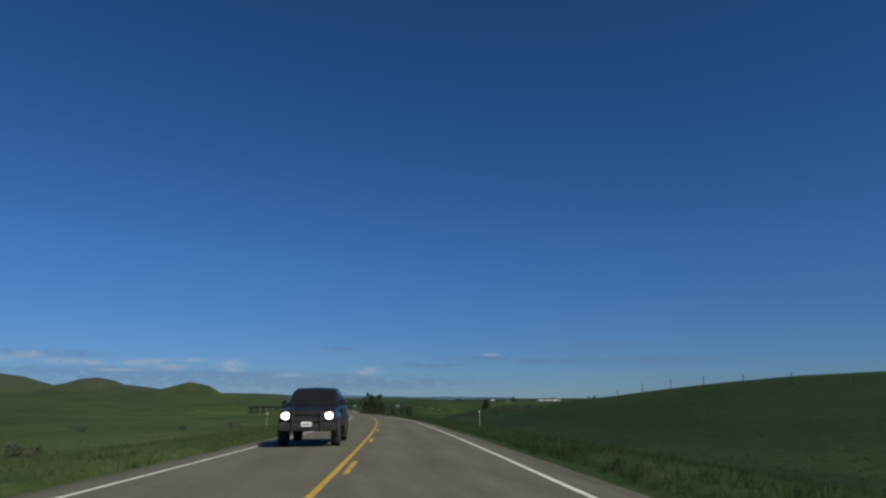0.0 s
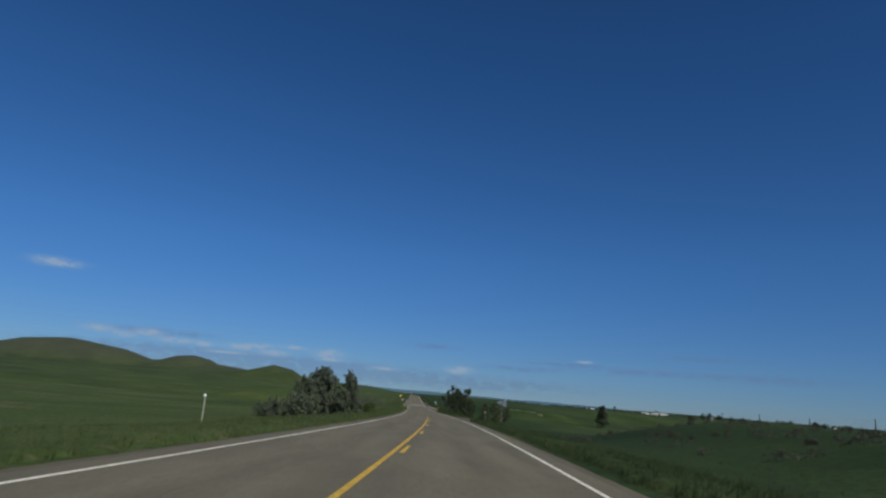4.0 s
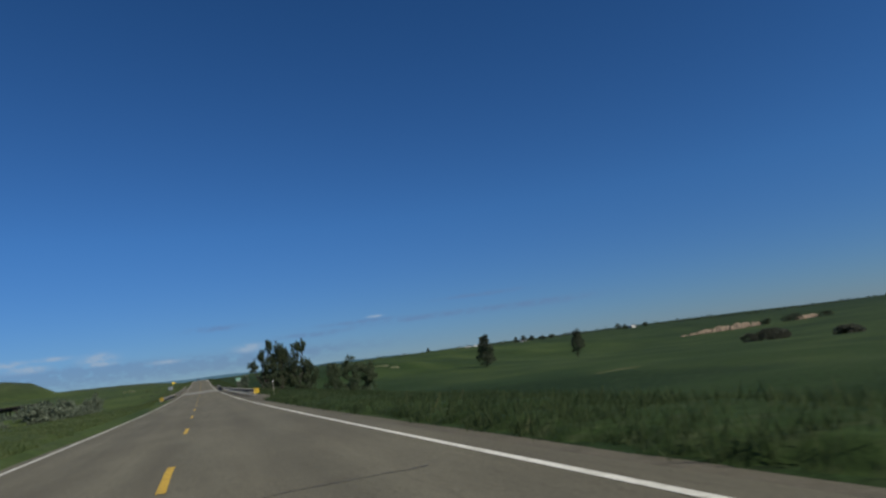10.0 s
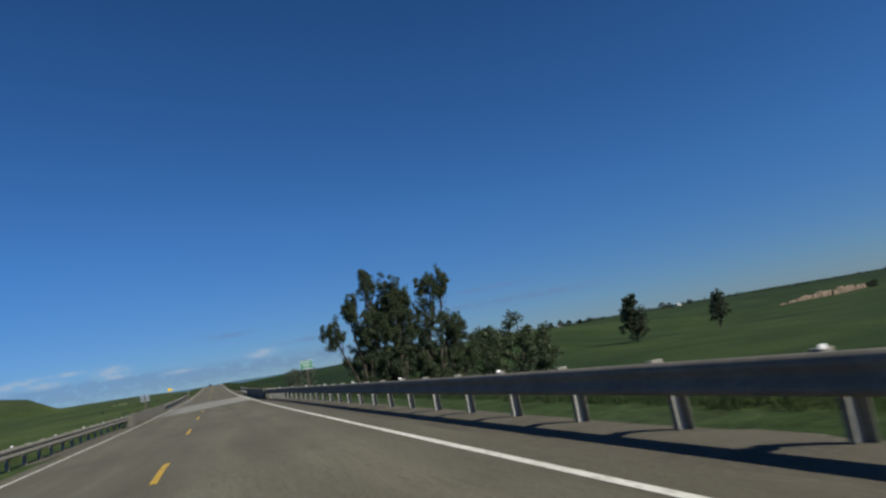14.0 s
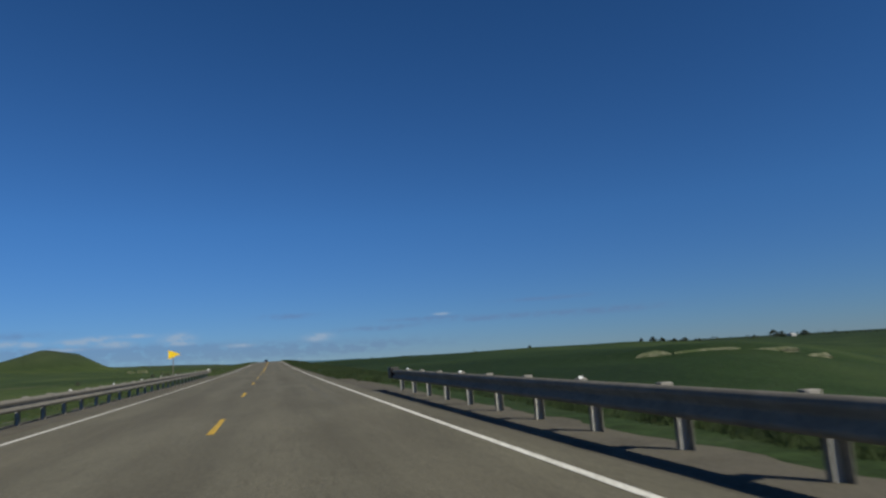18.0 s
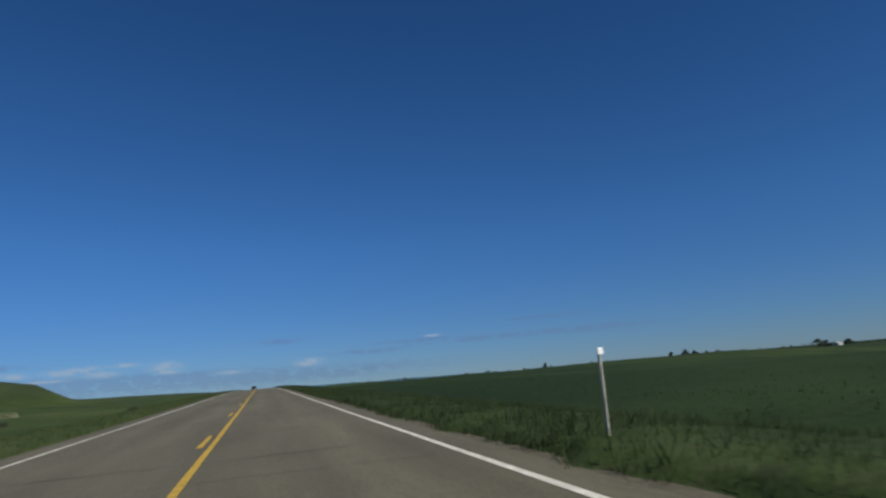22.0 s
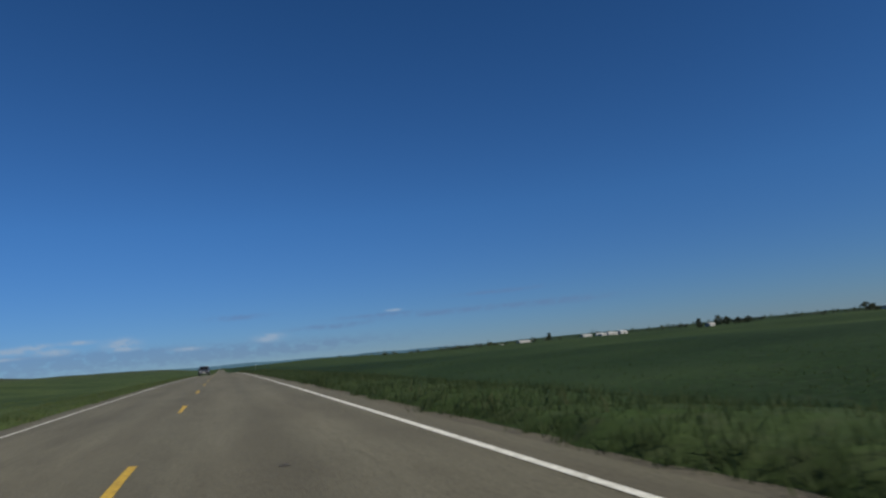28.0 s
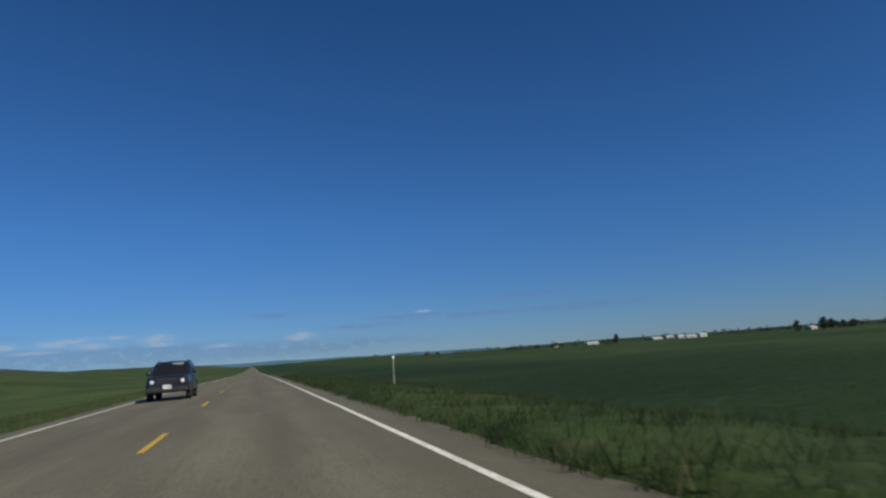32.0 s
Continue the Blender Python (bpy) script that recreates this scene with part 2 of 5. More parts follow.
def wheel_tracks(m):
    """Paler tyre paths and a darker oily strip along the middle of each lane."""
    n, l = m.node_tree.nodes, m.node_tree.links
    b = n["Principled BSDF"]
    src = b.inputs["Base Color"].links[0].from_socket
    across = n.new("ShaderNodeAttribute")
    across.attribute_name = "across"
    wave = n.new("ShaderNodeValToRGB")
    r = n.new("ShaderNodeMapRange")
    r.inputs["From Min"].default_value, r.inputs["From Max"].default_value = -4.2, 4.2
    l.new(across.outputs["Fac"], r.inputs["Value"])
    l.new(r.outputs[0], wave.inputs[0])
    lane = ((0.0, 0.90), (0.12, 1.0), (0.19, 1.07), (0.285, 0.91), (0.38, 1.08), (0.47, 0.96), (0.53, 0.94), (0.62, 1.08), (0.715, 0.90), (0.80, 1.07), (0.87, 0.90), (0.92, 0.97), (1.0, 0.88))
    e = wave.color_ramp.elements
    e[0].position, e[1].position = lane[0][0], lane[-1][0]
    e[0].color, e[1].color = (lane[0][1] / 1.1,) * 3 + (1,), (lane[-1][1] / 1.1,) * 3 + (1,)
    for p, v in lane[1:-1]:
        e.new(p).color = (v / 1.1, v / 1.1, v / 1.1, 1)
    x = n.new("ShaderNodeMix")
    x.data_type, x.blend_type = "RGBA", "MULTIPLY"
    x.inputs[0].default_value = 1.0
    l.new(src, x.inputs[6])
    l.new(wave.outputs[0], x.inputs[7])
    l.new(x.outputs[2], b.inputs["Base Color"])
    return m


wheel_tracks(ASPHALT)
mottled(ASPHALT)
GRAVEL = material("gravel_shoulder", (0.102, 0.094, 0.071), 0.95, second=(0.080, 0.074, 0.056), scale=1.3, fine=(0.135, 0.120, 0.094), fine_scale=18.0, bump=0.8, bump_scale=45.0)
CONCRETE = material("weathered_concrete", (0.255, 0.255, 0.232), 0.9, second=(0.215, 0.215, 0.196), scale=0.5, fine=(0.18, 0.18, 0.163), fine_scale=9.0, bump=0.3, bump_scale=40.0)
WHITE_PAINT = material("white_road_paint", (0.74, 0.74, 0.68), 0.7, second=(0.60, 0.60, 0.54), scale=3.0, fine=(0.34, 0.32, 0.27), fine_scale=22.0)
YELLOW_PAINT = material("yellow_road_paint", (0.55, 0.36, 0.045), 0.7, second=(0.46, 0.30, 0.040), scale=3.0, fine=(0.24, 0.17, 0.06), fine_scale=22.0)
GALVANISED = material("galvanised_steel", (0.20, 0.188, 0.160), 0.75, 0.0, second=(0.155, 0.147, 0.125), scale=2.5, fine=(0.13, 0.128, 0.115), fine_scale=15.0, spec=0.15)
POST_STEEL = material("post_steel", (0.40, 0.40, 0.375), 0.65, 0.05, second=(0.34, 0.34, 0.32), scale=4.0)
WEATHERED_BLOCK = material("weathered_block", (0.30, 0.29, 0.26), 0.85, second=(0.21, 0.20, 0.18), scale=5.0)
BARK = material("bark", (0.060, 0.052, 0.043), 0.95, second=(0.036, 0.031, 0.026), scale=4.0, bump=0.8, bump_scale=12.0, stretch=(1, 1, 0.25))
STONE_PALE = material("pale_clay_bank", (0.100, 0.108, 0.066), 0.95, second=(0.05, 0.068, 0.026), scale=0.5, fine=(0.15, 0.150, 0.105), fine_scale=1.5, bump=0.8, bump_scale=4.0)
SANDSTONE = material("sandstone", (0.19, 0.145, 0.108), 0.95, second=(0.075, 0.058, 0.044), scale=0.5, stretch=(1, 1, 0.35), fine=(0.26, 0.215, 0.165), fine_scale=0.9, bump=0.8, bump_scale=2.0)
GREEN_SIGN = material("green_sign_sheeting", (0.015, 0.20, 0.12), 0.4, second=(0.018, 0.17, 0.10), scale=3.0)
WHITE_SHEET = material("white_sheeting", (0.80, 0.81, 0.80), 0.45, second=(0.70, 0.71, 0.70), scale=4.0)
SIGN_BACK = material("bare_aluminium", (0.50, 0.53, 0.54), 0.40, 0.85, second=(0.42, 0.45, 0.46), scale=3.0)
YELLOW_SIGN = material("yellow_sign_sheeting", (0.80, 0.55, 0.02), 0.4, second=(0.72, 0.48, 0.02), scale=3.0)
BLACK_SHEET = material("black_sheeting", (0.015, 0.015, 0.015), 0.5, second=(0.03, 0.03, 0.028), scale=5.0)
WOOD_GREY = material("weathered_wood", (0.13, 0.115, 0.10), 0.95, second=(0.08, 0.07, 0.06), scale=2.0, stretch=(3, 3, 0.4), fine=(0.19, 0.17, 0.15), fine_scale=10.0)
CREOSOTE = material("dark_creosoted_timber", (0.030, 0.026, 0.022), 0.9, second=(0.045, 0.039, 0.034), scale=1.2, stretch=(2, 2, 0.5))
REFLECTOR = material("white_reflector", (0.86, 0.87, 0.88), 0.25, spec=0.6, second=(0.75, 0.76, 0.78), scale=30.0)
WALL_WHITE = material("white_siding", (0.40, 0.40, 0.38), 0.8, second=(0.33, 0.33, 0.31), scale=0.8, stretch=(0.3, 0.3, 6))
ROOF_GREY = material("grey_roof_sheet", (0.42, 0.43, 0.44), 0.6, 0.1, second=(0.34, 0.34, 0.35), scale=0.6)
DARK_OPENING = material("dark_opening", (0.03, 0.03, 0.035), 0.3, second=(0.045, 0.045, 0.05), scale=2.0)


def leaf_material(name, dark, light, rough=0.6, through_light=0.25):
    """Leaves that differ a little from one another and let some light through."""
    m = bpy.data.materials.new(name)
    m.use_nodes = True
    n, l = m.node_tree.nodes, m.node_tree.links
    b = n["Principled BSDF"]
    geo = n.new("ShaderNodeNewGeometry")
    ramp = n.new("ShaderNodeValToRGB")
    ramp.color_ramp.elements[0].color, ramp.color_ramp.elements[1].color = (*dark, 1), (*light, 1)
    l.new(geo.outputs["Random Per Island"], ramp.inputs[0])
    l.new(ramp.outputs[0], b.inputs["Base Color"])
    b.inputs["Roughness"].default_value, b.inputs["Specular IOR Level"].default_value = rough, 0.25
    thin = n.new("ShaderNodeBsdfTranslucent")
    l.new(ramp.outputs[0], thin.inputs[0])
    x = n.new("ShaderNodeMixShader")
    x.inputs[0].default_value = through_light
    l.new(b.outputs[0], x.inputs[1])
    l.new(thin.outputs[0], x.inputs[2])
    l.new(x.outputs[0], n["Material Output"].inputs[0])
    return m


COTTONWOOD = leaf_material("cottonwood_leaves", (0.026, 0.042, 0.022), (0.112, 0.142, 0.074), 0.5, 0.4)
OLIVE_LEAF = leaf_material("silvery_shrub_leaves", (0.044, 0.060, 0.040), (0.150, 0.178, 0.125))
SAGE_LEAF = leaf_material("sage_leaves", (0.040, 0.046, 0.030), (0.095, 0.100, 0.075))
FAR_LEAF = leaf_material("far_tree_leaves", (0.030, 0.042, 0.027), (0.075, 0.092, 0.056), 0.7)
# Two blade colours: paler for the left verge, darker for the right.
BLADES = leaf_material("pale_grass_blades", (0.058, 0.088, 0.028), (0.108, 0.140, 0.052), 0.75, 0.5)
DARK_BLADES = leaf_material("dark_grass_blades", (0.040, 0.066, 0.023), (0.080, 0.110, 0.044), 0.75, 0.6)
PALE_GRASS = material("dry_grass_patch", (0.052, 0.068, 0.026), 0.95, second=(0.084, 0.090, 0.050), scale=0.7, fine=(0.040, 0.058, 0.020), fine_scale=2.2, bump=0.9, bump_scale=4.0, spec=0.1)
DRY_BLADES = leaf_material("dry_grass_blades", (0.075, 0.075, 0.032), (0.15, 0.14, 0.07), 0.8, 0.3)

# ---- lay of the land ----
GRADE = [(-400, -0.75), (60, -0.72), (160, -0.78), (245, -0.62), (270, -0.42), (300, -0.2), (385, 0.22), (430, 0.62), (480, 0.88), (530, 1.15),
         (580, 1.25), (640, 1.0), (700, 0.55), (760, 0.3), (840, -0.1), (1000, 0.0), (1300, 0.45), (2200, 0.5), (4600, 0.3)]
AT = np.arange(-400.0, 4600.0, 1.0)
HEADING = np.radians(np.where(AT < 225, 6.9 * (np.clip(225 - AT, 0, None) / 225) ** 1.15, 0.0))
HEADING = np.minimum(HEADING, radians(8.0))


def summed(v):
    return np.concatenate([[0], np.cumsum((v[1:] + v[:-1]) / 2)])


ROAD_X, ROAD_Y = summed(np.sin(HEADING)), summed(np.cos(HEADING))
ROAD_Z = summed(np.tan(np.radians(np.interp(AT, [g[0] for g in GRADE], [g[1] for g in GRADE]))))
ROAD_X, ROAD_Y, ROAD_Z = ROAD_X - ROAD_X[700], ROAD_Y - ROAD_Y[700] + 300.0, ROAD_Z - ROAD_Z[700]


def road_x(y):
    return np.interp(y, ROAD_Y, ROAD_X)


def road_z(y):
    return np.interp(y, ROAD_Y, ROAD_Z)


def step(a, b, v):
    k = np.clip((v - a) / (b - a), 0, 1)
    return k * k * (3 - 2 * k)


def lerp(v, *pairs):
    return np.interp(v, [p[0] for p in pairs], [p[1] for p in pairs])


def hump(x, y, cx, cy, sx, sy, high, power=2.0):
    d = np.sqrt(((x - cx) / sx) ** 2 + ((y - cy) / sy) ** 2)
    return high * np.exp(-d ** power)


def land(u, y):
    """Height of the ground at u metres beside the road's middle line (right is positive), y along it."""
    u, y = np.asarray(u, float), np.asarray(y, float)
    x, zr = u + road_x(y), road_z(y)
    # to the right: fill slope down to the creek meadow, a knoll before it, a cut bank behind it
    r = np.maximum(u, 0)
    yb = y - 0.75 * (np.minimum(r, 150) - 8) * (y > 330) * step(330, 430, y)
    drop = lerp(yb, (-300, 0.9), (150, 1.0), (185, 1.8), (230, 5.0), (300, 6.4), (400, 6.6), (440, 5.6), (462, 2.2), (500, 1.3), (560, 1.4), (800, 1.7), (1200, 2.0))
    wide = lerp(yb, (-300, 13), (170, 14), (230, 30), (300, 42), (400, 36), (440, 30), (470, 18), (560, 15), (900, 18))
    right = zr - 0.06 - drop * step(4.9, wide, r)
    far_right = lerp(y, (-600, 2), (0, -3), (300, -9), (450, -12), (560, -13), (640, -13), (760, -11), (900, -6.0), (1200, 2.2), (1450, 4.3), (1700, 2), (2500, 2), (3500, 3), (5000, 8))
    far_right = far_right - 8.0 * step(500, 1400, r)
    k = step(60 + 120 * step(620, 800, y), 270 + 200 * step(620, 800, y), r)
    right = right * (1 - k) + far_right * k
    right = right + step(11, 30, r) * (hump(u, y, 66, 96, 40, 62, 6.2) + hump(u, y, 78, 526, 36, 13, 1.1, 3.0) + hump(u, y, 150, 800, 120, 75, 0.5) + hump(u, y, 63, 514, 15, 6, 0.9, 3.0) + hump(u, y, 46, 178, 24, 26, 1.4) + hump(u, y, 46, 193, 20, 21, 2.6) + hump(u, y, 130, 20, 60, 90, 5.0))
    right = right + hump(x, y, 1350, 2300, 1050, 330, 15.0, 2.6)
    # to the left: a shallow ditch, the creek, a grassy slope that climbs to the hills
    q = np.maximum(-u, 0)
    ldrop = lerp(y, (-300, 0.7), (120, 0.8), (200, 1.2), (260, 1.1), (312, 1.2), (346, 3.2), (400, 6.0), (440, 4.0), (500, 1.6), (600, 1.1), (900, 1.2))
    lwide = lerp(y, (-300, 14), (200, 18), (300, 28), (420, 26), (500, 18), (900, 14))
    left = zr - 0.06 - ldrop * step(4.9, lwide, q)
    far_left = lerp(y, (-600, 16), (100, 13), (250, 8), (400, 2.0), (520, 4), (700, 9), (1000, 15), (1300, 20), (2000, 30), (3000, 42), (5000, 62))
    k = step(45, 330, q)
    left = left * (1 - k) + far_left * k
    hills = (hump(x, y, -235, 1243, 44, 62, 20, 3.0) + hump(x, y, -220, 1260, 110, 120, 4) + hump(x, y, -605, 1931, 84, 120, 42, 2.6) + hump(x, y, -860, 1960, 140, 150, 50, 2.8)
             + hump(x, y, -1075, 2010, 150, 150, 58, 2.6) + hump(x, y, -1150, 3900, 330, 300, 55) + hump(x, y, -400, 1500, 160, 120, 8))
    hills = hills + hump(x, y, -70, 436, 30, 44, 6.5) * step(18, 60, q) + hump(x, y, -28, 288, 17, 44, 1.5) + hump(x, y, -29, 338, 15, 11, 3.1) * step(9, 20, q)
    z = np.where(u >= 0, right, left + hills)
    # gentle unevenness away from the road
    away = step(6, 40, np.abs(u))
    z = z + away * (0.35 * np.sin(u * 0.07 + y * 0.031) * np.sin(y * 0.055 - u * 0.02) + 0.9 * step(60, 300, np.abs(u)) * np.sin(x * 0.011 + 1.7) * np.sin(y * 0.013))
    return z


def ground_z(x, y):
    return float(land(x - float(road_x(y)), y))


# ---- mesh helpers ----


def finish(bm, name, mat, smooth=False):
    me = bpy.data.meshes.new(name)
    bm.to_mesh(me)
    bm.free()
    for m in (mat if isinstance(mat, (list, tuple)) else [mat]):
        me.materials.append(m)
    if smooth:
        me.shade_smooth()
    return me


def part(name, bm, mat, parent=None, label="", smooth=False):
    ob = new(name, finish(bm, name, mat, smooth) if isinstance(bm, bmesh.types.BMesh) else bm)
    if parent:
        ob.parent = parent
    if label:
        ob["label"] = label
    return ob


def thing(name, place, turn, label, category, group="", kind=""):
    ob = new(name)
    ob.empty_display_size = 0.2
    ob.matrix_world = pose(*place, 0, 0, turn)
    return tagged(ob, label, category, group, kind)


def box(bm, lo, hi, bevel=0.0):
    size = [hi[i] - lo[i] for i in range(3)]
    mid = [(hi[i] + lo[i]) / 2 for i in range(3)]
    g = bmesh.ops.create_cube(bm, size=1.0, matrix=Matrix.Translation(mid) @ Matrix.Diagonal((*size, 1)))
    if bevel:
        es = list({e for v in g["verts"] for e in v.link_edges})
        bmesh.ops.bevel(bm, geom=es, offset=bevel, segments=2, affect="EDGES", profile=0.5)
    return bm


def tube(bm, a, b, ra, rb=None, sides=8):
    a, b = Vector(a), Vector(b)
    m = Matrix.Translation((a + b) / 2) @ (b - a).to_track_quat("Z", "Y").to_matrix().to_4x4()
    bmesh.ops.create_cone(bm, cap_ends=True, segments=sides, radius1=ra, radius2=ra if rb is None else rb, depth=(b - a).length, matrix=m)
    return bm


def mesh_from(name, verts, faces, mat, smooth=True):
    me = bpy.data.meshes.new(name)
    if isinstance(verts, np.ndarray) and isinstance(faces, np.ndarray):
        sides = faces.shape[1]
        me.vertices.add(len(verts))
        me.vertices.foreach_set("co", np.ascontiguousarray(verts, dtype=np.float32).ravel())
        me.loops.add(faces.size)
        me.loops.foreach_set("vertex_index", np.ascontiguousarray(faces, dtype=np.int32).ravel())
        me.polygons.add(len(faces))
        me.polygons.foreach_set("loop_start", np.arange(0, faces.size, sides, dtype=np.int32))
        me.update(calc_edges=True)
    else:
        me.from_pydata([tuple(v) for v in verts], [], [tuple(f) for f in faces])
    me.materials.append(mat)
    if smooth:
        me.shade_smooth()
    return me


def grid_faces(rows, cols):
    i = np.arange(rows - 1)[:, None] * cols + np.arange(cols - 1)[None, :]
    return np.stack([i, i + 1, i + cols + 1, i + cols], -1).reshape(-1, 4)


# ---- ground ----
ys = np.concatenate([np.arange(-1600, -160, 120), np.arange(-160, -40, 12), np.arange(-40, 860, 3.0), np.arange(860, 1500, 12), np.arange(1500, 2400, 25), np.arange(2400, 4700, 110)])
near = np.concatenate([[0, 3.0, 4.4, 4.9, 5.4, 6, 7, 8, 9.5, 11, 13, 15, 17.5, 20, 23, 26, 30, 34, 39, 45, 52, 60, 69, 80, 92, 106, 122, 140, 160, 183, 210, 240, 275, 315, 360],
                       np.arange(400, 1000, 40), np.arange(1000, 2000, 90), np.arange(2000, 4300, 300)])
us = np.concatenate([-near[:0:-1], near])
UU, YY = np.meshgrid(us, ys)
ZZ = land(UU, YY)
ZZ[np.abs(UU) < 4.0] -= 0.25
under_bridge = (np.abs(UU) < 6.5) & (YY > 385) & (YY < 411)
ZZ[under_bridge] -= 4.5
verts = np.stack([UU + road_x(YY), YY, ZZ], -1).reshape(-1, 3)
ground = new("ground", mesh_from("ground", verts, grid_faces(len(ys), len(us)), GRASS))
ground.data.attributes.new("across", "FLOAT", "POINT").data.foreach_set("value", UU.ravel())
tagged(ground, "rolling green prairie grassland with low hills", "ground", kind="structure")


def ribbon(name, y0, y1, edges, mat, lift, stepping=4.0, ragged=0.0):
    """A strip along the road; edges are (u, extra height) from left to right."""
    yy = np.linspace(y0, y1, max(2, int((y1 - y0) / stepping) + 1))
    v = []
    rnd = random.Random(name + str(y0))
    for y in yy:
        for i, (u, dz) in enumerate(edges):
            jit = ragged * (rnd.random() - 0.5) if i in (0, len(edges) - 1) else 0.0
            v.append((u + jit + float(road_x(y)), y, float(road_z(y)) + lift + dz))
    me = mesh_from(name, v, grid_faces(len(yy), len(edges)), mat)
    me.attributes.new("across", "FLOAT", "POINT").data.foreach_set("value", np.tile([float(e[0]) for e in edges], len(yy)))
    return me


road = new("road", ribbon("road", -160, 1500, [(-4.25, -0.05), (-3.9, -0.02), (-2, 0), (0, 0), (2, 0), (3.9, -0.02), (4.2, -0.05)], ASPHALT, 0.0, 4.0, 0.12))
tagged(road, "two-lane highway of worn grey-brown asphalt", "road", kind="structure")
far_road = new("road_ahead", ribbon("road_ahead", 1500, 3600, [(-4.2, 0), (4.2, 0)], ASPHALT, 0.05, 40.0))
tagged(far_road, "far stretch of highway climbing the plain", "road", kind="structure")
for side, name in ((1, "shoulder_right"), (-1, "shoulder_left")):
    e = [(4.0 * side, -0.05), (4.45 * side, -0.05), (4.95 * side, -0.12)]
    ob = new(name, ribbon(name, -160, 1200, e if side > 0 else e[::-1], GRAVEL, -0.004, 1.0, 0.45))
    tagged(ob, "narrow grey gravel shoulder beside the asphalt", "road shoulder", kind="structure")

# painted lines
for side, y0, y1, name in ((1, 294, 382.0, "rail_shoulder_1"), (1, 416, 464, "rail_shoulder_2"), (-1, 332, 377, "rail_shoulder_3"), (-1, 413, 499, "rail_shoulder_4")):
    e = [(4.2 * side, -0.070), (4.5 * side, -0.052), (5.0 * side, -0.05), (6.3 * side, -0.14)]
    ob = new(name, ribbon(name, y0, y1, e if side > 0 else e[::-1], GRAVEL, 0.012, 1.0, 0.35))
    tagged(ob, "packed gravel and old asphalt under the guardrail", "road shoulder", kind="structure")
for u, name in ((3.6, "edge_line_right"), (-3.54, "edge_line_left")):
    for k, (y0, y1, dip) in enumerate(((-160, 383.9, -0.0165), (383.9, 412.9, 0.0), (412.9, 1500, -0.0165))):
        ob = new("%s_%d" % (name, k + 1), ribbon(name, y0, y1, [(u - 0.05, dip), (u + 0.05, dip)], WHITE_PAINT, 0.009 if dip == 0 else 0.006, 4.0, 0.015))
        tagged(ob, "solid white painted edge line", "road marking", kind="structure")
for name, y0, y1, u in (("centre_line_solid_1", -160, 172.5, -0.11), ("centre_line_solid_2", 499, 649.5, 0.11)):
    ob = new(name, ribbon(name, y0, y1, [(u - 0.055, 0), (u + 0.055, 0)], YELLOW_PAINT, 0.009, 3.0, 0.015))
    tagged(ob, "solid yellow painted no-passing line", "road marking", kind="structure")
dash_marks = new("centre_line_dashes")
tagged(dash_marks, "broken yellow painted centre line", "road marking", kind="structure")
first = 244.4 - 12.19 * 33
for i in range(110):
    y = first + 12.19 * i
    u = 0.11 if y < 170 else (-0.11 if 495 < y < 650 else 0.0)
    ob = new("dash", ribbon("dash", y, y + 3.05, [(u - 0.055, 0), (u + 0.055, 0)], YELLOW_PAINT, 0.009, 1.0, 0.02))
    ob.parent = dash_marks

# ---- bridge over the creek ----
bridge = new("bridge_deck", ribbon("bridge_deck", 384.6, 412.0, [(-4.55, -0.5), (-4.5, 0), (-2, 0), (2, 0), (4.5, 0), (4.55, -0.5)], CONCRETE, 0.003, 2.0))
tagged(bridge, "pale worn concrete deck of a short highway bridge", "bridge deck", kind="structure")
for side, y0, y1, name in ((1, 383.9, 412.4, "parapet_right"), (-1, 380.0, 410.0, "parapet_left")):
    prof = [(4.30, -0.02), (4.31, 0.20), (4.325, 0.40), (4.34, 0.67), (4.37, 0.70), (4.66, 0.70), (4.69, 0.67), (4.72, -0.6)]
    cuts = [y0, y0 + 0.9, *np.linspace(y0 + 2, y1 - 2, 12), y1 - 0.9, y1]
    v, n = [], len(prof)
    for k, y in enumerate(cuts):
        low = 0.12 if k in (0, len(cuts) - 1) else 0.0
        for u, z in prof:
            v.append((u * side, y, float(road_z(y)) + z - (low if z > 0.5 else 0)))
    f = [tuple(int(i) for i in q) for q in grid_faces(len(cuts), n)] + [tuple(range(n)), tuple(range(len(v) - n, len(v)))]
    ob = new(name, mesh_from(name, v, f, PARAPET, smooth=False))
    tagged(ob, "solid grey concrete bridge parapet with a flat face", "bridge parapet", kind="structure")
FRESH = material("dark_patch_asphalt", (0.070, 0.064, 0.050), 0.85, second=(0.092, 0.084, 0.066), scale=1.6, fine=(0.05, 0.046, 0.038), fine_scale=9.0, bump=0.4, bump_scale=50.0)
joint_rnd, v = random.Random(12), []
for k in range(43):
    u = -4.2 + 0.2 * k
    far = lerp(u, (-4.2, 384.9), (0.0, 385.1), (0.9, 385.3), (1.3, 386.3), (3.0, 386.0), (3.5, 385.7), (3.7, 384.6), (4.2, 384.5)) + joint_rnd.uniform(-0.09, 0.09)
    for y in (384.1, float(far)):
        v.append((u, y, float(road_z(y)) + 0.0062))
patch = new("asphalt_patch", mesh_from("asphalt_patch", v, grid_faces(43, 2), FRESH))
tagged(patch, "dark ragged asphalt patch where the road meets concrete", "road joint", kind="structure")
v = []
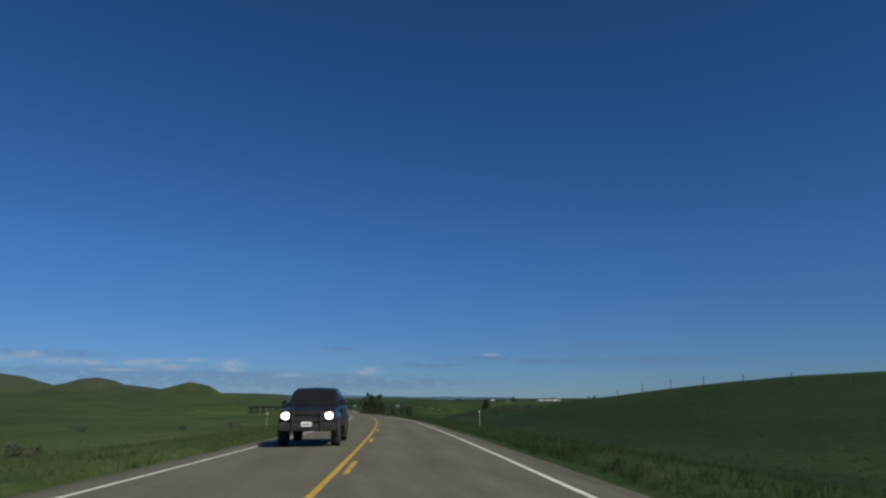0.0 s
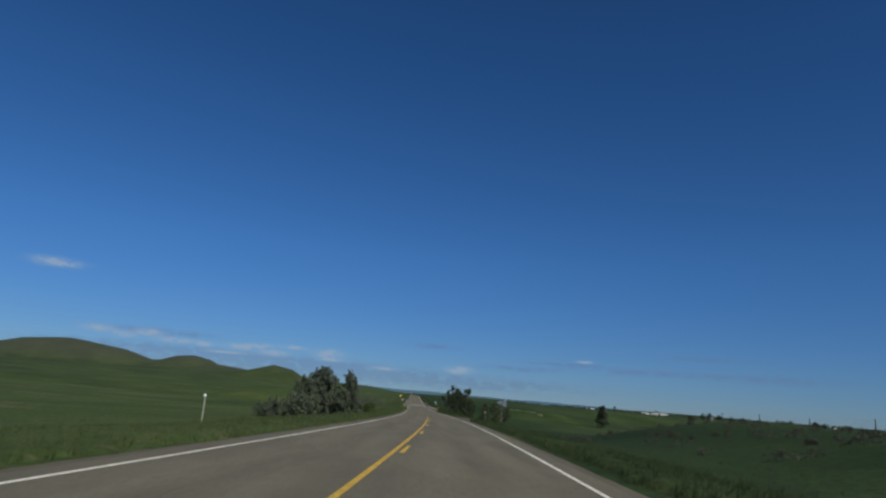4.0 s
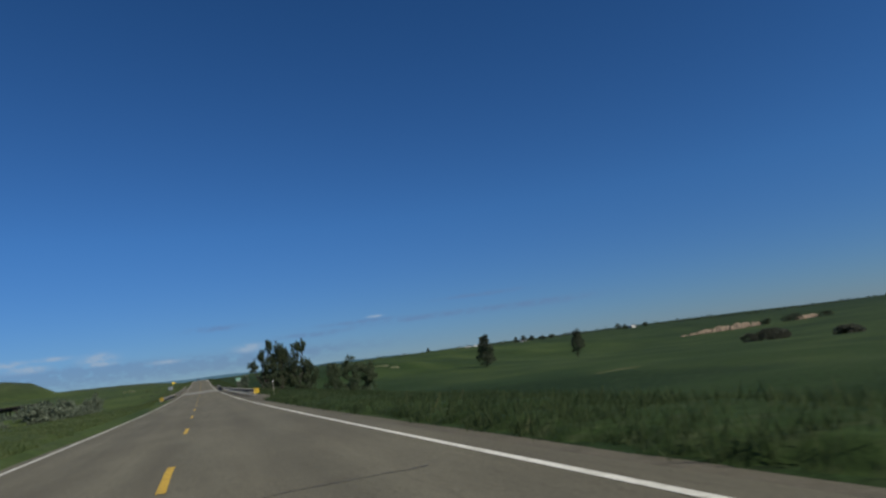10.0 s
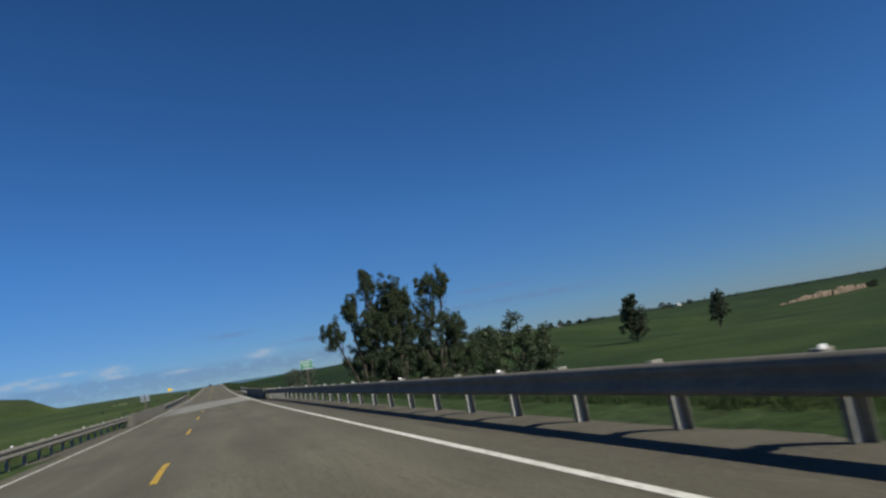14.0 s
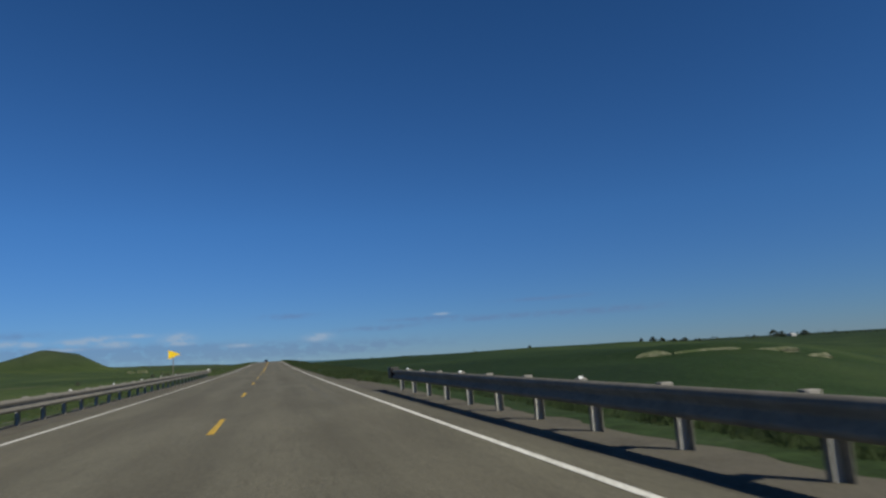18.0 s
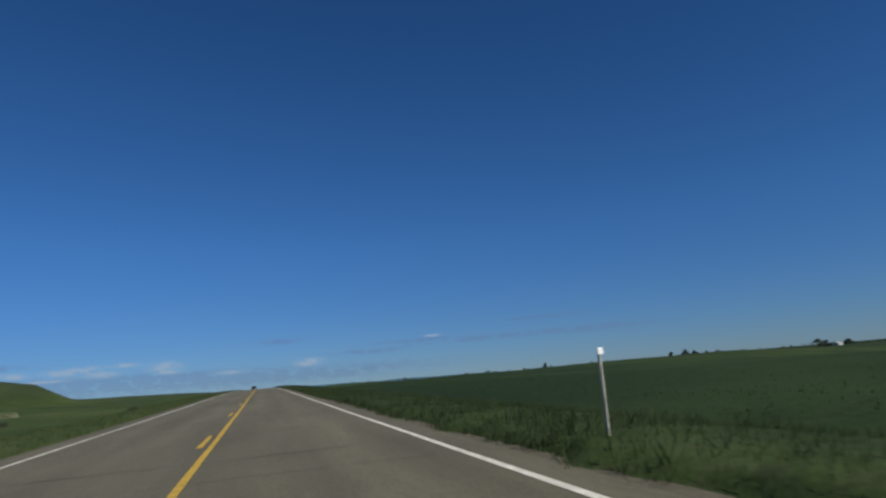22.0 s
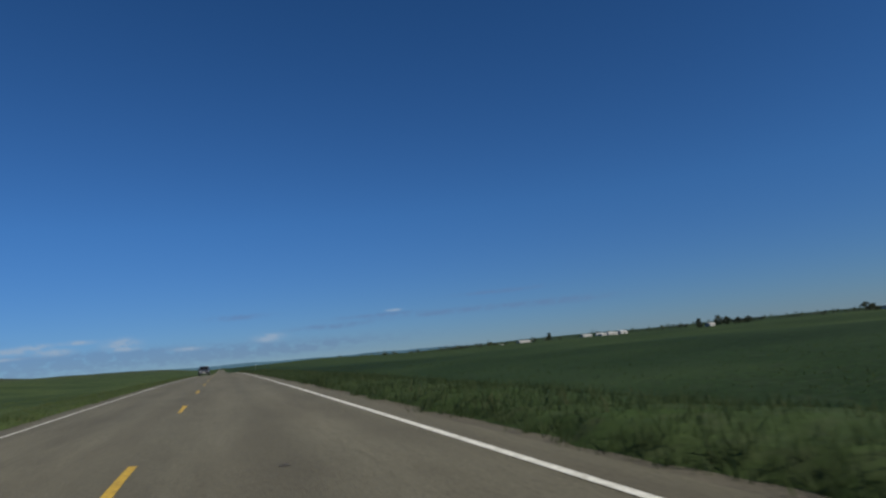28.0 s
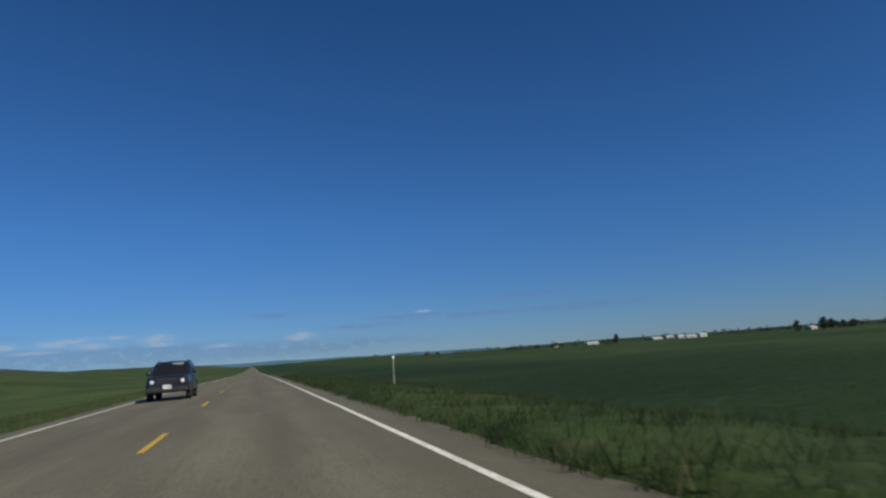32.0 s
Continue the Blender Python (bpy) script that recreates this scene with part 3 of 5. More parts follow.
for k in range(43):
    u = -4.2 + 0.2 * k
    near_y = lerp(u, (-4.2, 410.4), (-1.2, 411.2), (-0.7, 411.35), (-0.3, 412.1), (0.0, 411.95), (0.85, 411.85), (1.5, 411.55), (2.1, 411.3), (3.0, 410.7), (4.2, 409.7)) + joint_rnd.uniform(-0.12, 0.12)
    for y in (float(near_y), 412.9):
        v.append((u, y, float(road_z(y)) + 0.0062))
joint = new("asphalt_joint", mesh_from("asphalt_joint", v, grid_faces(43, 2), material("joint_asphalt", (0.110, 0.107, 0.080), 0.88, second=(0.122, 0.119, 0.088), scale=1.0, fine=(0.09, 0.087, 0.066), fine_scale=20.0)))
tagged(joint, "ragged end of the asphalt lapping onto the concrete deck", "road joint", kind="structure")
SEAM = material("worn_dark_seam", (0.098, 0.093, 0.070), 0.85, second=(0.118, 0.112, 0.083), scale=0.8, stretch=(1, 0.2, 1), fine=(0.12, 0.11, 0.08), fine_scale=6.0)
for name, y0, y1, u0, u1 in (("seam_patch_1", 444, 494, 2.46, 2.70), ("seam_patch_2", 468, 492, 0.80, 0.98), ("seam_patch_3", 413.6, 421.8, 0.78, 1.0), ("seam_patch_4", 586, 622, 2.5, 2.7), ("seam_patch_5", 262, 286, 2.6, 2.75)):
    ob = new(name, ribbon(name, y0, y1, [(q, -0.0105 * max(0.0, abs(q) - 2.0)) for q in (u0, (u0 + u1) / 2, u1)], SEAM, 0.0034, 0.8, 0.06))
    tagged(ob, "dark worn seam in the asphalt lane", "road patch", kind="structure")
for side in (1, -1):
    dirt = new("gutter_dirt", ribbon("gutter_dirt_%d" % side, 383.0, 411.0, [(3.9 * side, 0.0), (4.1 * side, 0.012), (4.32 * side, 0.03)][::side], GRAVEL, 0.008, 0.7, 0.28))
    tagged(dirt, "strip of dirt and grit along the parapet foot", "road dirt", kind="structure")

# ---- guardrails ----


def w_beam(length):
    """A W-section rail beam along +y, 0.31 m deep, from 0 to length."""
    prof = [(0.0, 0.155), (0.03, 0.15), (0.08, 0.11), (0.083, 0.07), (0.012, 0.02), (0.012, -0.02), (0.083, -0.07), (0.08, -0.11), (0.03, -0.15), (0.0, -0.155)]
    back = [(x - 0.006, z) for x, z in prof]
    n = max(2, int(length / 3.81) + 1)
    v = []
    for y in np.linspace(0, length, n):
        v += [(x, y, z) for x, z in prof] + [(x, y, z) for x, z in back[::-1]]
    m = len(prof) * 2
    f = []
    for r in range(n - 1):
        for i in range(m):
            j = (i + 1) % m
            f.append((r * m + i, r * m + j, (r + 1) * m + j, (r + 1) * m + i))
    return v, f


def i_post():
    """A steel post with flanges along the rail, coloured darker for shade, and a pale web across it, from 0.5 m under
    to 0.64 m over the ground.
    """
    bm = bmesh.new()
    box(bm, (-0.056, -0.022, -0.5), (-0.048, 0.050, 0.64))
    box(bm, (0.048, -0.110, -0.5), (0.056, 0.030, 0.64))
    flanges = len(bm.faces)
    box(bm, (-0.048, -0.006, -0.5), (0.048, 0.002, 0.64))
    bm.faces.ensure_lookup_table()
    # Flanges get the darker rail steel: their shade is put into the colour.
    for f in bm.faces[:flanges]:
        f.material_index = 1
    return finish(bm, "post", [POST_STEEL, GALVANISED])


def block():
    bm = bmesh.new()
    box(bm, (-0.06, -0.05, 0.42), (0.075, 0.05, 0.735), 0.01)
    return finish(bm, "spacer_block", WEATHERED_BLOCK)


def reflector_tab():
    bm = bmesh.new()
    box(bm, (-0.030, -0.006, 0.0), (0.030, 0.006, 0.038), 0.004)
    return finish(bm, "reflector", REFLECTOR)


POST, BLOCK, TAB = i_post(), block(), reflector_tab()


def guardrail(reach, y0, y1, label, skip_tab=3, close=(), ahead=0.0):
    """A W-beam rail on steel posts beside the road; the beam faces the road. reach: how far it stands from the road's middle along y."""
    side = 1 if reach[0][1] > 0 else -1
    rail = thing("guardrail", (0, 0, 0), 0, label, "guardrail", "guardrails at the bridge")
    count = int(round((y1 - y0) / 1.905))
    gap = (y1 - y0) / count
    v, f = w_beam(y1 - y0 + ahead)
    w = []
    for x, y, z in v:
        yy = y0 - ahead + y
        w.append((float(lerp(yy, *reach)) - side * (0.16 + x) + float(road_x(yy)), yy, float(road_z(yy)) + 0.475 + z))
    beam = new("rail_beam", mesh_from("rail_beam", w, f, GALVANISED))
    beam.parent = rail
    for i in range(count + 1 + len(close)):
        y = y0 + i * gap if i <= count else close[i - count - 1]
        if i <= count and close and (y > close[0] - 0.6 if close[0] < 400 else y < close[-1] + 0.6):
            continue
        z, x = float(road_z(y)) - 0.085, float(lerp(y, *reach)) + float(road_x(y))
        for name, me, ox in (("post", POST, 0.07), ("spacer_block", BLOCK, -0.083)):
            ob = new(name, me)
            ob.parent = rail
            ob.matrix_world = pose(x + side * ox, y, z, 0, random.uniform(-1.2, 1.2), random.uniform(-1.5, 1.5))
        if i % skip_tab == 0:
            ob = new("reflector", TAB)
            ob.parent = rail
            ob.matrix_world = pose(x - side * 0.11, y - 0.062, z + 0.725, 0, 0, random.uniform(-12, 12))
    return rail


rail_a = guardrail(((300, 5.15), (368, 5.10), (376, 4.90), (383, 4.72)), 300.5, 384.3, "long galvanised W-beam guardrail on steel posts before the bridge", close=(375.5, 376.4, 377.25, 378.1, 378.95, 379.8, 380.6, 381.4, 382.1, 382.75, 383.4), ahead=0.75)
rail_b = guardrail(((413, 4.72), (422, 4.98), (450, 5.0)), 412.9, 449.25, "galvanised W-beam guardrail on steel posts after the bridge", close=(412.9, 413.6, 414.3, 415.1, 416.0))
rail_c = guardrail(((337, -5.0), (372, -5.0), (380, -4.72)), 337.5, 379.8, "galvanised W-beam guardrail leading up to the bridge parapet")
rail_d = guardrail(((410, -4.72), (420, -5.0), (497, -5.05)), 410.4, 496.0, "long galvanised W-beam guardrail in sunlight past the bridge")


def end_shoe(u, y, face, rail):
    """A box-shaped end piece with a striped face."""
    bm = bmesh.new()
    box(bm, (-0.14, -0.25, 0.36), (0.14, 0.25, 0.72), 0.02)
    ob = part("end_terminal", bm, GALVANISED if face != "dark" else BLACK_SHEET, rail)
    ob.matrix_world = pose(u, y, float(road_z(y)) - 0.02, 0, 0, 0)
    return ob


end_shoe(4.84, 449.4, "dark", rail_b)
end_shoe(-4.92, 496.2, "grey", rail_d)
bm = bmesh.new()
box(bm, (-0.15, 0, 0.38), (-0.02, 0.012, 0.70))
ob = part("end_plate", bm, WHITE_SHEET, rail_d, "white reflective end plate")
ob.matrix_world = pose(-4.92, 495.92, float(road_z(495.9)), 0, 0, 0)


def steel_channel(bm, x, y, z0, z1, w=0.09):
    """A flanged channel sign post."""
    box(bm, (x - w / 2, y - 0.006, z0), (x + w / 2, y + 0.0, z1))
    box(bm, (x - w / 2, y, z0), (x - w / 2 + 0.008, y + 0.045, z1))
    box(bm, (x + w / 2 - 0.008, y, z0), (x + w / 2, y + 0.045, z1))
    return bm


def plate(bm, outline, y0, y1):
    """A flat plate of an outline in x and z, y0 to y1 thick."""
    a = [bm.verts.new((x, y0, z)) for x, z in outline]
    b = [bm.verts.new((x, y1, z)) for x, z in outline]
    bm.faces.new(a)
    bm.faces.new(b[::-1])
    for i in range(len(a)):
        j = (i + 1) % len(a)
        bm.faces.new((a[j], a[i], b[i], b[j]))
    bmesh.ops.recalc_face_normals(bm, faces=bm.faces)
    return bm


def rounded(w, h, r, cx=0.0, cz=0.0, n=5):
    pts = []
    for sx, sz, a0 in ((1, 1, 0), (-1, 1, 90), (-1, -1, 180), (1, -1, 270)):
        for k in range(n):
            a = radians(a0 + 90 * k / (n - 1))
            pts.append((cx + sx * (w / 2 - r) + r * math.cos(a), cz + sz * (h / 2 - r) + r * math.sin(a)))
    return pts


def object_marker(u, y, size, lean, label):
    """A square marker with yellow and black slanted stripes at a rail's end."""
    z = float(road_z(y)) - 0.05
    t = thing("object_marker", (u, y, z), 0, label, "hazard marker", "striped rail markers")
    part("post", steel_channel(bmesh.new(), 0, 0.02, -0.4, 0.5), WOOD_GREY, t)
    part("panel", plate(bmesh.new(), rounded(size, size, 0.03, 0, 0.5 + 0.01), -0.010, -0.004), YELLOW_SIGN, t, "yellow reflective square panel")
    bm = bmesh.new()
    n, half = 4, size / 2 - 0.010
    for k in range(-n, n + 1):
        c = k * size / 2.3
        pts = []
        # a slanted stripe cut to the square
        poly = [(-2 * half, c - 2 * half * lean), (2 * half, c + 2 * half * lean), (2 * half, c + 2 * half * lean + size * 0.24), (-2 * half, c - 2 * half * lean + size * 0.24)]
        for axis, limit, sign in ((0, half, 1), (0, -half, -1), (1, half, 1), (1, -half, -1)):
            out = []
            for i in range(len(poly)):
                p, q = poly[i], poly[(i + 1) % len(poly)]
                pin, qin = (p[axis] - limit) * sign <= 0, (q[axis] - limit) * sign <= 0
                if pin:
                    out.append(p)
                if pin != qin:
                    s = (limit - p[axis]) / (q[axis] - p[axis])
                    out.append((p[0] + s * (q[0] - p[0]), p[1] + s * (q[1] - p[1])))
            poly = out
            if not poly:
                break
        if len(poly) >= 3:
            plate(bm, [(px, pz + 0.51) for px, pz in poly], -0.020, -0.0105)
    part("stripes", bm, BLACK_SHEET, t, "black slanted stripes")
    return t


object_marker(5.16, 299.2, 0.46, 1.0, "square yellow and black striped marker at the guardrail's end")
object_marker(-4.80, 336.9, 0.44, -1.0, "square yellow and black striped marker facing the road")


DULL_POST = material("dull_steel_post", (0.46, 0.45, 0.40), 0.7, 0.1, second=(0.34, 0.33, 0.29), scale=6.0)


def delineator(x, y, height=1.15, lean=0.0, label="slim steel roadside delineator post with a white reflector"):
    z = ground_z(x, y)
    t = thing("delineator", (x, y, z), random.uniform(-8, 8), label, "roadside post", "roadside delineators")
    part("post", steel_channel(bmesh.new(), 0, 0, -0.35, height, 0.017), DULL_POST, t)
    bm = bmesh.new()
    plate(bm, rounded(0.075, 0.085, 0.012, 0, height), -0.022, -0.008)
    part("reflector", bm, REFLECTOR, t, "small square white reflector")
    t.rotation_euler[1] = radians(lean)
    return t


for u, y in ((7.2, 46.8), (-7.7, 49.0), (6.4, 170.8), (5.95, 291.7), (5.1, 531.0), (-6.2, 532.0), (5.6, 653.8), (6.45, 781.7), (-6.2, 655.0), (-7.4, 118.0)):
    delineator(u + float(road_x(y)), y, 1.2 if u > 0 else 1.1, random.uniform(-1.5, 1.5))

# ---- signs ----


def pennant(x, y, mid, length, high, facing, label, turn=0):
    """A long triangular no-passing pennant; facing -1 shows its face to the camera, +1 its back."""
    z = ground_z(x, y)
    t = thing("pennant_sign", (x, y, z), turn, label, "road sign")
    tip = length * 0.62
    outline = [(-length * 0.38, high / 2 - 0.03), (-length * 0.36, high / 2), (tip - 0.05, 0.02), (tip, 0), (tip - 0.05, -0.02), (-length * 0.36, -high / 2), (-length * 0.38, -high / 2 + 0.03)]
    outline = [(px if facing < 0 else -px, pz + mid - z) for px, pz in outline]
    if facing > 0:
        outline = outline[::-1]
    part("post", steel_channel(bmesh.new(), 0, 0.0 if facing < 0 else -0.05, -0.5, mid - z + high * 0.42, 0.075), WOOD_GREY, t, "dull steel channel post")
    part("panel", plate(bmesh.new(), outline, -0.012 if facing < 0 else 0.0, -0.008 if facing < 0 else 0.004), YELLOW_SIGN if facing < 0 else SIGN_BACK, t,
         "yellow reflective pennant" if facing < 0 else "bare pale metal back")
    if facing > 0:
        bm = bmesh.new()
        box(bm, (-length * 0.5, -0.006, mid - z - 0.015), (length * 0.34, 0.0, mid - z + 0.015))
        part("brace", bm, POST_STEEL, t, "thin metal brace")
    return t


pennant(-9.15, 503.5, 3.78, 1.25, 0.95, -1, "yellow triangular no-passing pennant on a roadside post")
pennant(8.25, 174.6, 3.52, 1.22, 0.92, 1, "pale bare back of a triangular sign on a post", -20)


def creek_sign(x, y):
    z = ground_z(x, y)
    t = thing("creek_sign", (x, y, z), 0, "green creek name sign with white lettering and border", "road sign")
    mid, w, h = 1.88 - z, 0.94, 0.64
    part("post", steel_channel(bmesh.new(), 0, 0.01, -0.6, mid + 0.2, 0.08), WOOD_GREY, t)
    part("panel", plate(bmesh.new(), rounded(w, h, 0.06, 0, mid), -0.008, -0.004), WHITE_SHEET, t, "white rounded border")
    part("face", plate(bmesh.new(), rounded(w - 0.045, h - 0.045, 0.045, 0, mid), -0.0125, -0.0085), GREEN_SIGN, t, "green reflective face")
    for k, words in enumerate(("BUFFALO", "SPRINGS", "CREEK")):
        c = bpy.data.curves.new("lettering", "FONT")
        c.body, c.size, c.align_x, c.align_y, c.extrude, c.offset = words, 0.175, "CENTER", "CENTER", 0.0015, 0.0
        c.materials.append(WHITE_SHEET)
        ob = new("lettering", c)
        ob.parent = t
        ob.matrix_local = pose(0, -0.015, mid + 0.195 - 0.195 * k, 90, 0, 0)
        ob["label"] = "white capital lettering"
    return t


creek_sign(7.7, 383.0)


def plate_pair(x, y):
    z = ground_z(x, y)
    t = thing("route_sign", (x, y, z), 0, "pair of pale sign plates on one post, backs towards the road", "road sign")
    part("post", steel_channel(bmesh.new(), 0, -0.04, -0.6, 2.32 - z, 0.09), WOOD_GREY, t)
    for cx in (-0.27, 0.27):
        for cz, h in ((2.10, 0.34), (1.72, 0.32)):
            part("panel", plate(bmesh.new(), rounded(0.44, h, 0.03, cx, cz - z), 0.012, 0.016), SIGN_BACK, t)
    bm = bmesh.new()
    box(bm, (-0.46, -0.002, 1.885 - z), (0.46, 0.010, 1.915 - z))
    part("crossbar", bm, WOOD_GREY, t)
    return t


plate_pair(-6.8, 416.6)

# tar-sealed cracks across the lanes
TAR = material("crack_sealant", (0.035, 0.034, 0.032), 0.6, second=(0.055, 0.052, 0.048), scale=6.0)
crack_rnd = random.Random(44)
CRACKS = [(1.0, 2.8, 242.7, 0.8), (2.0, 3.9, 288.25, 0.7), (0.4, 3.9, 741.3, 1.2), (0.4, 3.6, 59.8, 0.7), (-3.6, 2.4, 534.4, 0.9), (2.2, 2.45, 316.1, 2.0)]
CRACKS += [(crack_rnd.choice((-3.8, 0.3, -0.5)), 3.7, 70.0 + 38.5 * k + crack_rnd.uniform(-8, 8), 0.35) for k in range(18)]
for u0, u1, y, thick in CRACKS:
    if 380 < y < 416:
        continue
    n, v, drift = 30, [], 0.0
    for i in range(n + 1):
        u = u0 + (u1 - u0) * i / n
        drift = 0.75 * drift + crack_rnd.uniform(-0.035, 0.035)
        wide = thick * crack_rnd.uniform(0.006, 0.024)
        yy = y + drift
        z = float(road_z(yy)) + 0.0035 - 0.01 * max(0.0, (abs(u) - 2) / 1.9)
        v += [(u + float(road_x(yy)), yy - wide, z), (u + float(road_x(yy)), yy + wide, z)]
    ob = new("sealed_crack", mesh_from("sealed_crack", v, grid_faces(n + 1, 2), TAR, smooth=False))
    ob.parent = road

# small tar spots and flattened scraps on the lanes
spot_rnd = random.Random(8)
for u, y, r in ((1.98, 136.3, 0.17), (2.35, 668.6, 0.12), (1.6, 672.5, 0.07), (-0.4, 311.5, 0.06), (1.3, 222.0, 0.08), (2.2, 566.0, 0.07)):
    v = [(u + float(road_x(y)), y, float(road_z(y)) + 0.022)]
    for k in range(11):
        a, q = k * math.tau / 11, r * spot_rnd.uniform(0.55, 1.2)
        v.append((u + float(road_x(y)) + q * math.cos(a), y + 0.8 * q * math.sin(a), float(road_z(y)) + 0.004))
    ob = new("tar_spot", mesh_from("tar_spot", v, [(0, 1 + k, 1 + (k + 1) % 11) for k in range(11)], TAR, smooth=False))
    ob.parent = road

# ---- trees and shrubs ----


def leaves(centres, radii, count, size, rnd, squash=0.8, long=1.5):
    """Small leaf quads scattered in clumps; returns vertices and faces."""
    v, f = [], []
    for c, r in zip(centres, radii):
        k = max(8, int(count * (0.6 + 0.8 * rnd.random())))
        d = rnd.normal(size=(k, 3))
        d /= np.linalg.norm(d, axis=1)[:, None]
        p = np.array(c) + d * (r * rnd.random((k, 1)) ** 0.45) * np.array([1, 1, squash])
        a = rnd.normal(size=(k, 3))
        a /= np.linalg.norm(a, axis=1)[:, None]
        b = np.cross(a, rnd.normal(size=(k, 3)))
        b /= np.linalg.norm(b, axis=1)[:, None]
        s = size * (0.6 + 0.8 * rnd.random((k, 1)))
        q = np.stack([p - a * s * long, p + b * s * 0.55, p + a * s * long, p - b * s * 0.55], 1).reshape(-1, 3)
        base = sum(len(x) for x in v)
        v.append(q)
        f.append(base + np.arange(k * 4).reshape(-1, 4))
    return np.concatenate(v), np.concatenate(f)


def wood(base, tips, radius, rnd, bends=2):
    """A tapered trunk or several stems with limbs that run out to the tips."""
    bm = bmesh.new()
    for a, b, r0, r1 in base:
        prev = Vector(a)
        for k in range(1, bends + 2):
            s = k / (bends + 1)
            nxt = Vector(a).lerp(Vector(b), s) + Vector((rnd.normal(), rnd.normal(), 0)) * (0.06 * (Vector(b) - Vector(a)).length * (0 if k == bends + 1 else 1) * 0.6)
            tube(bm, prev, nxt, r0 + (r1 - r0) * (k - 1) / (bends + 1), r0 + (r1 - r0) * s, 7)
            prev = nxt
    for a, b, r in tips:
        m = Vector(a).lerp(Vector(b), 0.5) + Vector((rnd.normal() * 0.15, rnd.normal() * 0.15, 0.1))
        tube(bm, a, m, r, r * 0.6, 5)
        tube(bm, m, b, r * 0.6, r * 0.15, 5)
    return bm


def broadleaf(name, x, y, top, base_z, wide, label, category, mat, seed, clumps=46, per=95, leaf=0.16, stems=1, low=0.25, group="", clump_r=1.25, lean=(0, 0)):
    """A tree or tall shrub: stems, limbs, and a crown of leafy clumps with an uneven outline."""
    rnd = np.random.default_rng(seed)
    t = thing(name, (x, y, base_z), 0, label, category, group)
    high = top - base_z
    base, heads = [], []
    for s in range(stems):
        a = rnd.random() * math.tau
        foot = (0.35 * wide * 0.3 * math.cos(a) * (stems > 1), 0.35 * wide * 0.3 * math.sin(a) * (stems > 1), -0.3)
        head = (wide * 0.45 * math.cos(a) * (stems > 1) + lean[0], wide * 0.45 * math.sin(a) * (stems > 1) + lean[1], high * (0.72 + 0.2 * rnd.random()))
        base.append((foot, head, 0.020 * high / (1 if stems == 1 else 1.6), 0.004 * high))
        heads.append((Vector(foot), Vector(head)))
    centres, radii, tips = [], [], []
    for i in range(clumps):
        foot, head = heads[i % stems]
        s = low + (1.0 - low) * rnd.random() ** 0.8
        on = foot.lerp(head, min(1.0, s))
        reach = wide * (0.35 + 0.65 * rnd.random()) * (math.sin(math.pi * min(0.97, 0.16 + 0.80 * s)) ** 0.7)
        a = rnd.random() * math.tau
        c = on + Vector((reach * math.cos(a), reach * math.sin(a), high * 0.10 * rnd.random() + (high * 0.10 if s > 0.9 else 0)))
        if i < stems:
            c = head + Vector((0, 0, high * 0.06))
        c.z = min(c.z, high * (0.80 + 0.17 * rnd.random()))
        centres.append(tuple(c))
        radii.append(clump_r * (0.55 + 0.75 * rnd.random()))
        if i % 2 == 0:
            tips.append((tuple(foot.lerp(head, max(0.12, s - 0.22))), tuple(c), 0.0055 * high))
    part("trunk", wood(base, tips, 0.1, rnd), BARK, t, "grey-brown stems and limbs", smooth=True)
    v, f = leaves(centres, radii, per, leaf, rnd)
    crown = new("crown", mesh_from("crown", v, f, mat, smooth=False))
    crown.parent = t
    return t


COT = "dark green cottonwood tree with a ragged crown by the creek"


def lobed(name, x, y, base_z, seed, lobes, label, category, group, mat, twigs=40, per=84, leaf=0.06, fork_at=2.2, girth=0.32, rise=0.22, slim=1.15, ragged=0.75):
    """A tree or tall shrub whose limbs fan out from a fork; each limb carries a lobe (dx, dy, height of its middle, half width, half height) of leafy sprays with gaps."""
    rnd = np.random.default_rng(seed)
    t = thing(name, (x, y, base_z), 0, label, category, group)
    fork = Vector((0.1, 0.0, fork_at))
    base, tips, centres, radii = [((0, 0, -0.4), tuple(fork), girth, girth * 0.8)], [], [], []
    for dx, dy, mid, wide, high in lobes:
        mid -= base_z
        top = Vector((dx * 1.04, dy, mid + high * 0.7))
        start = fork.lerp(Vector((dx * 0.35, dy * 0.35, min(mid * 0.4, 4.0))), 0.6)
        base.append((tuple(fork), tuple(start), girth * 0.62, girth * 0.45))
        base.append((tuple(start), tuple(top), girth * 0.45, girth * 0.1))
        for k in range(int(twigs * (0.4 + 0.6 * wide * high / 2.0))):
            d = rnd.normal(size=3)
            d = d / np.linalg.norm(d) * (0.30 + ragged * rnd.random() ** 0.7)
            c = Vector((dx + d[0] * wide, dy + d[1] * wide, mid + d[2] * high))
            if rnd.random() < 0.14 or c.z < 0:
                continue
            for q in range(3):
                centres.append((c.x + rnd.normal() * 0.16 * rise / 0.22, c.y + rnd.normal() * 0.16 * rise / 0.22, c.z + rise * q * (0.5 + rnd.random())))
                radii.append((0.17 + 0.26 * rnd.random() * (1 - 0.2 * q)) * (rise / 0.22))
            if k % 2 == 0:
                on = start.lerp(top, min(1.0, max(0.1, (c.z - start.z) / max(0.5, top.z - start.z) - 0.2)))
                tips.append((tuple(on), tuple(c), girth * 0.1))
    part("trunk", wood(base, tips, 0.1, rnd), BARK, t, "grey-brown stems and limbs", smooth=True)
    v, f = leaves(centres, radii, per, leaf, rnd, 1.1, slim)
    crown = new("crown", mesh_from("crown", v, f, mat, smooth=False))
    crown.parent = t
    return t


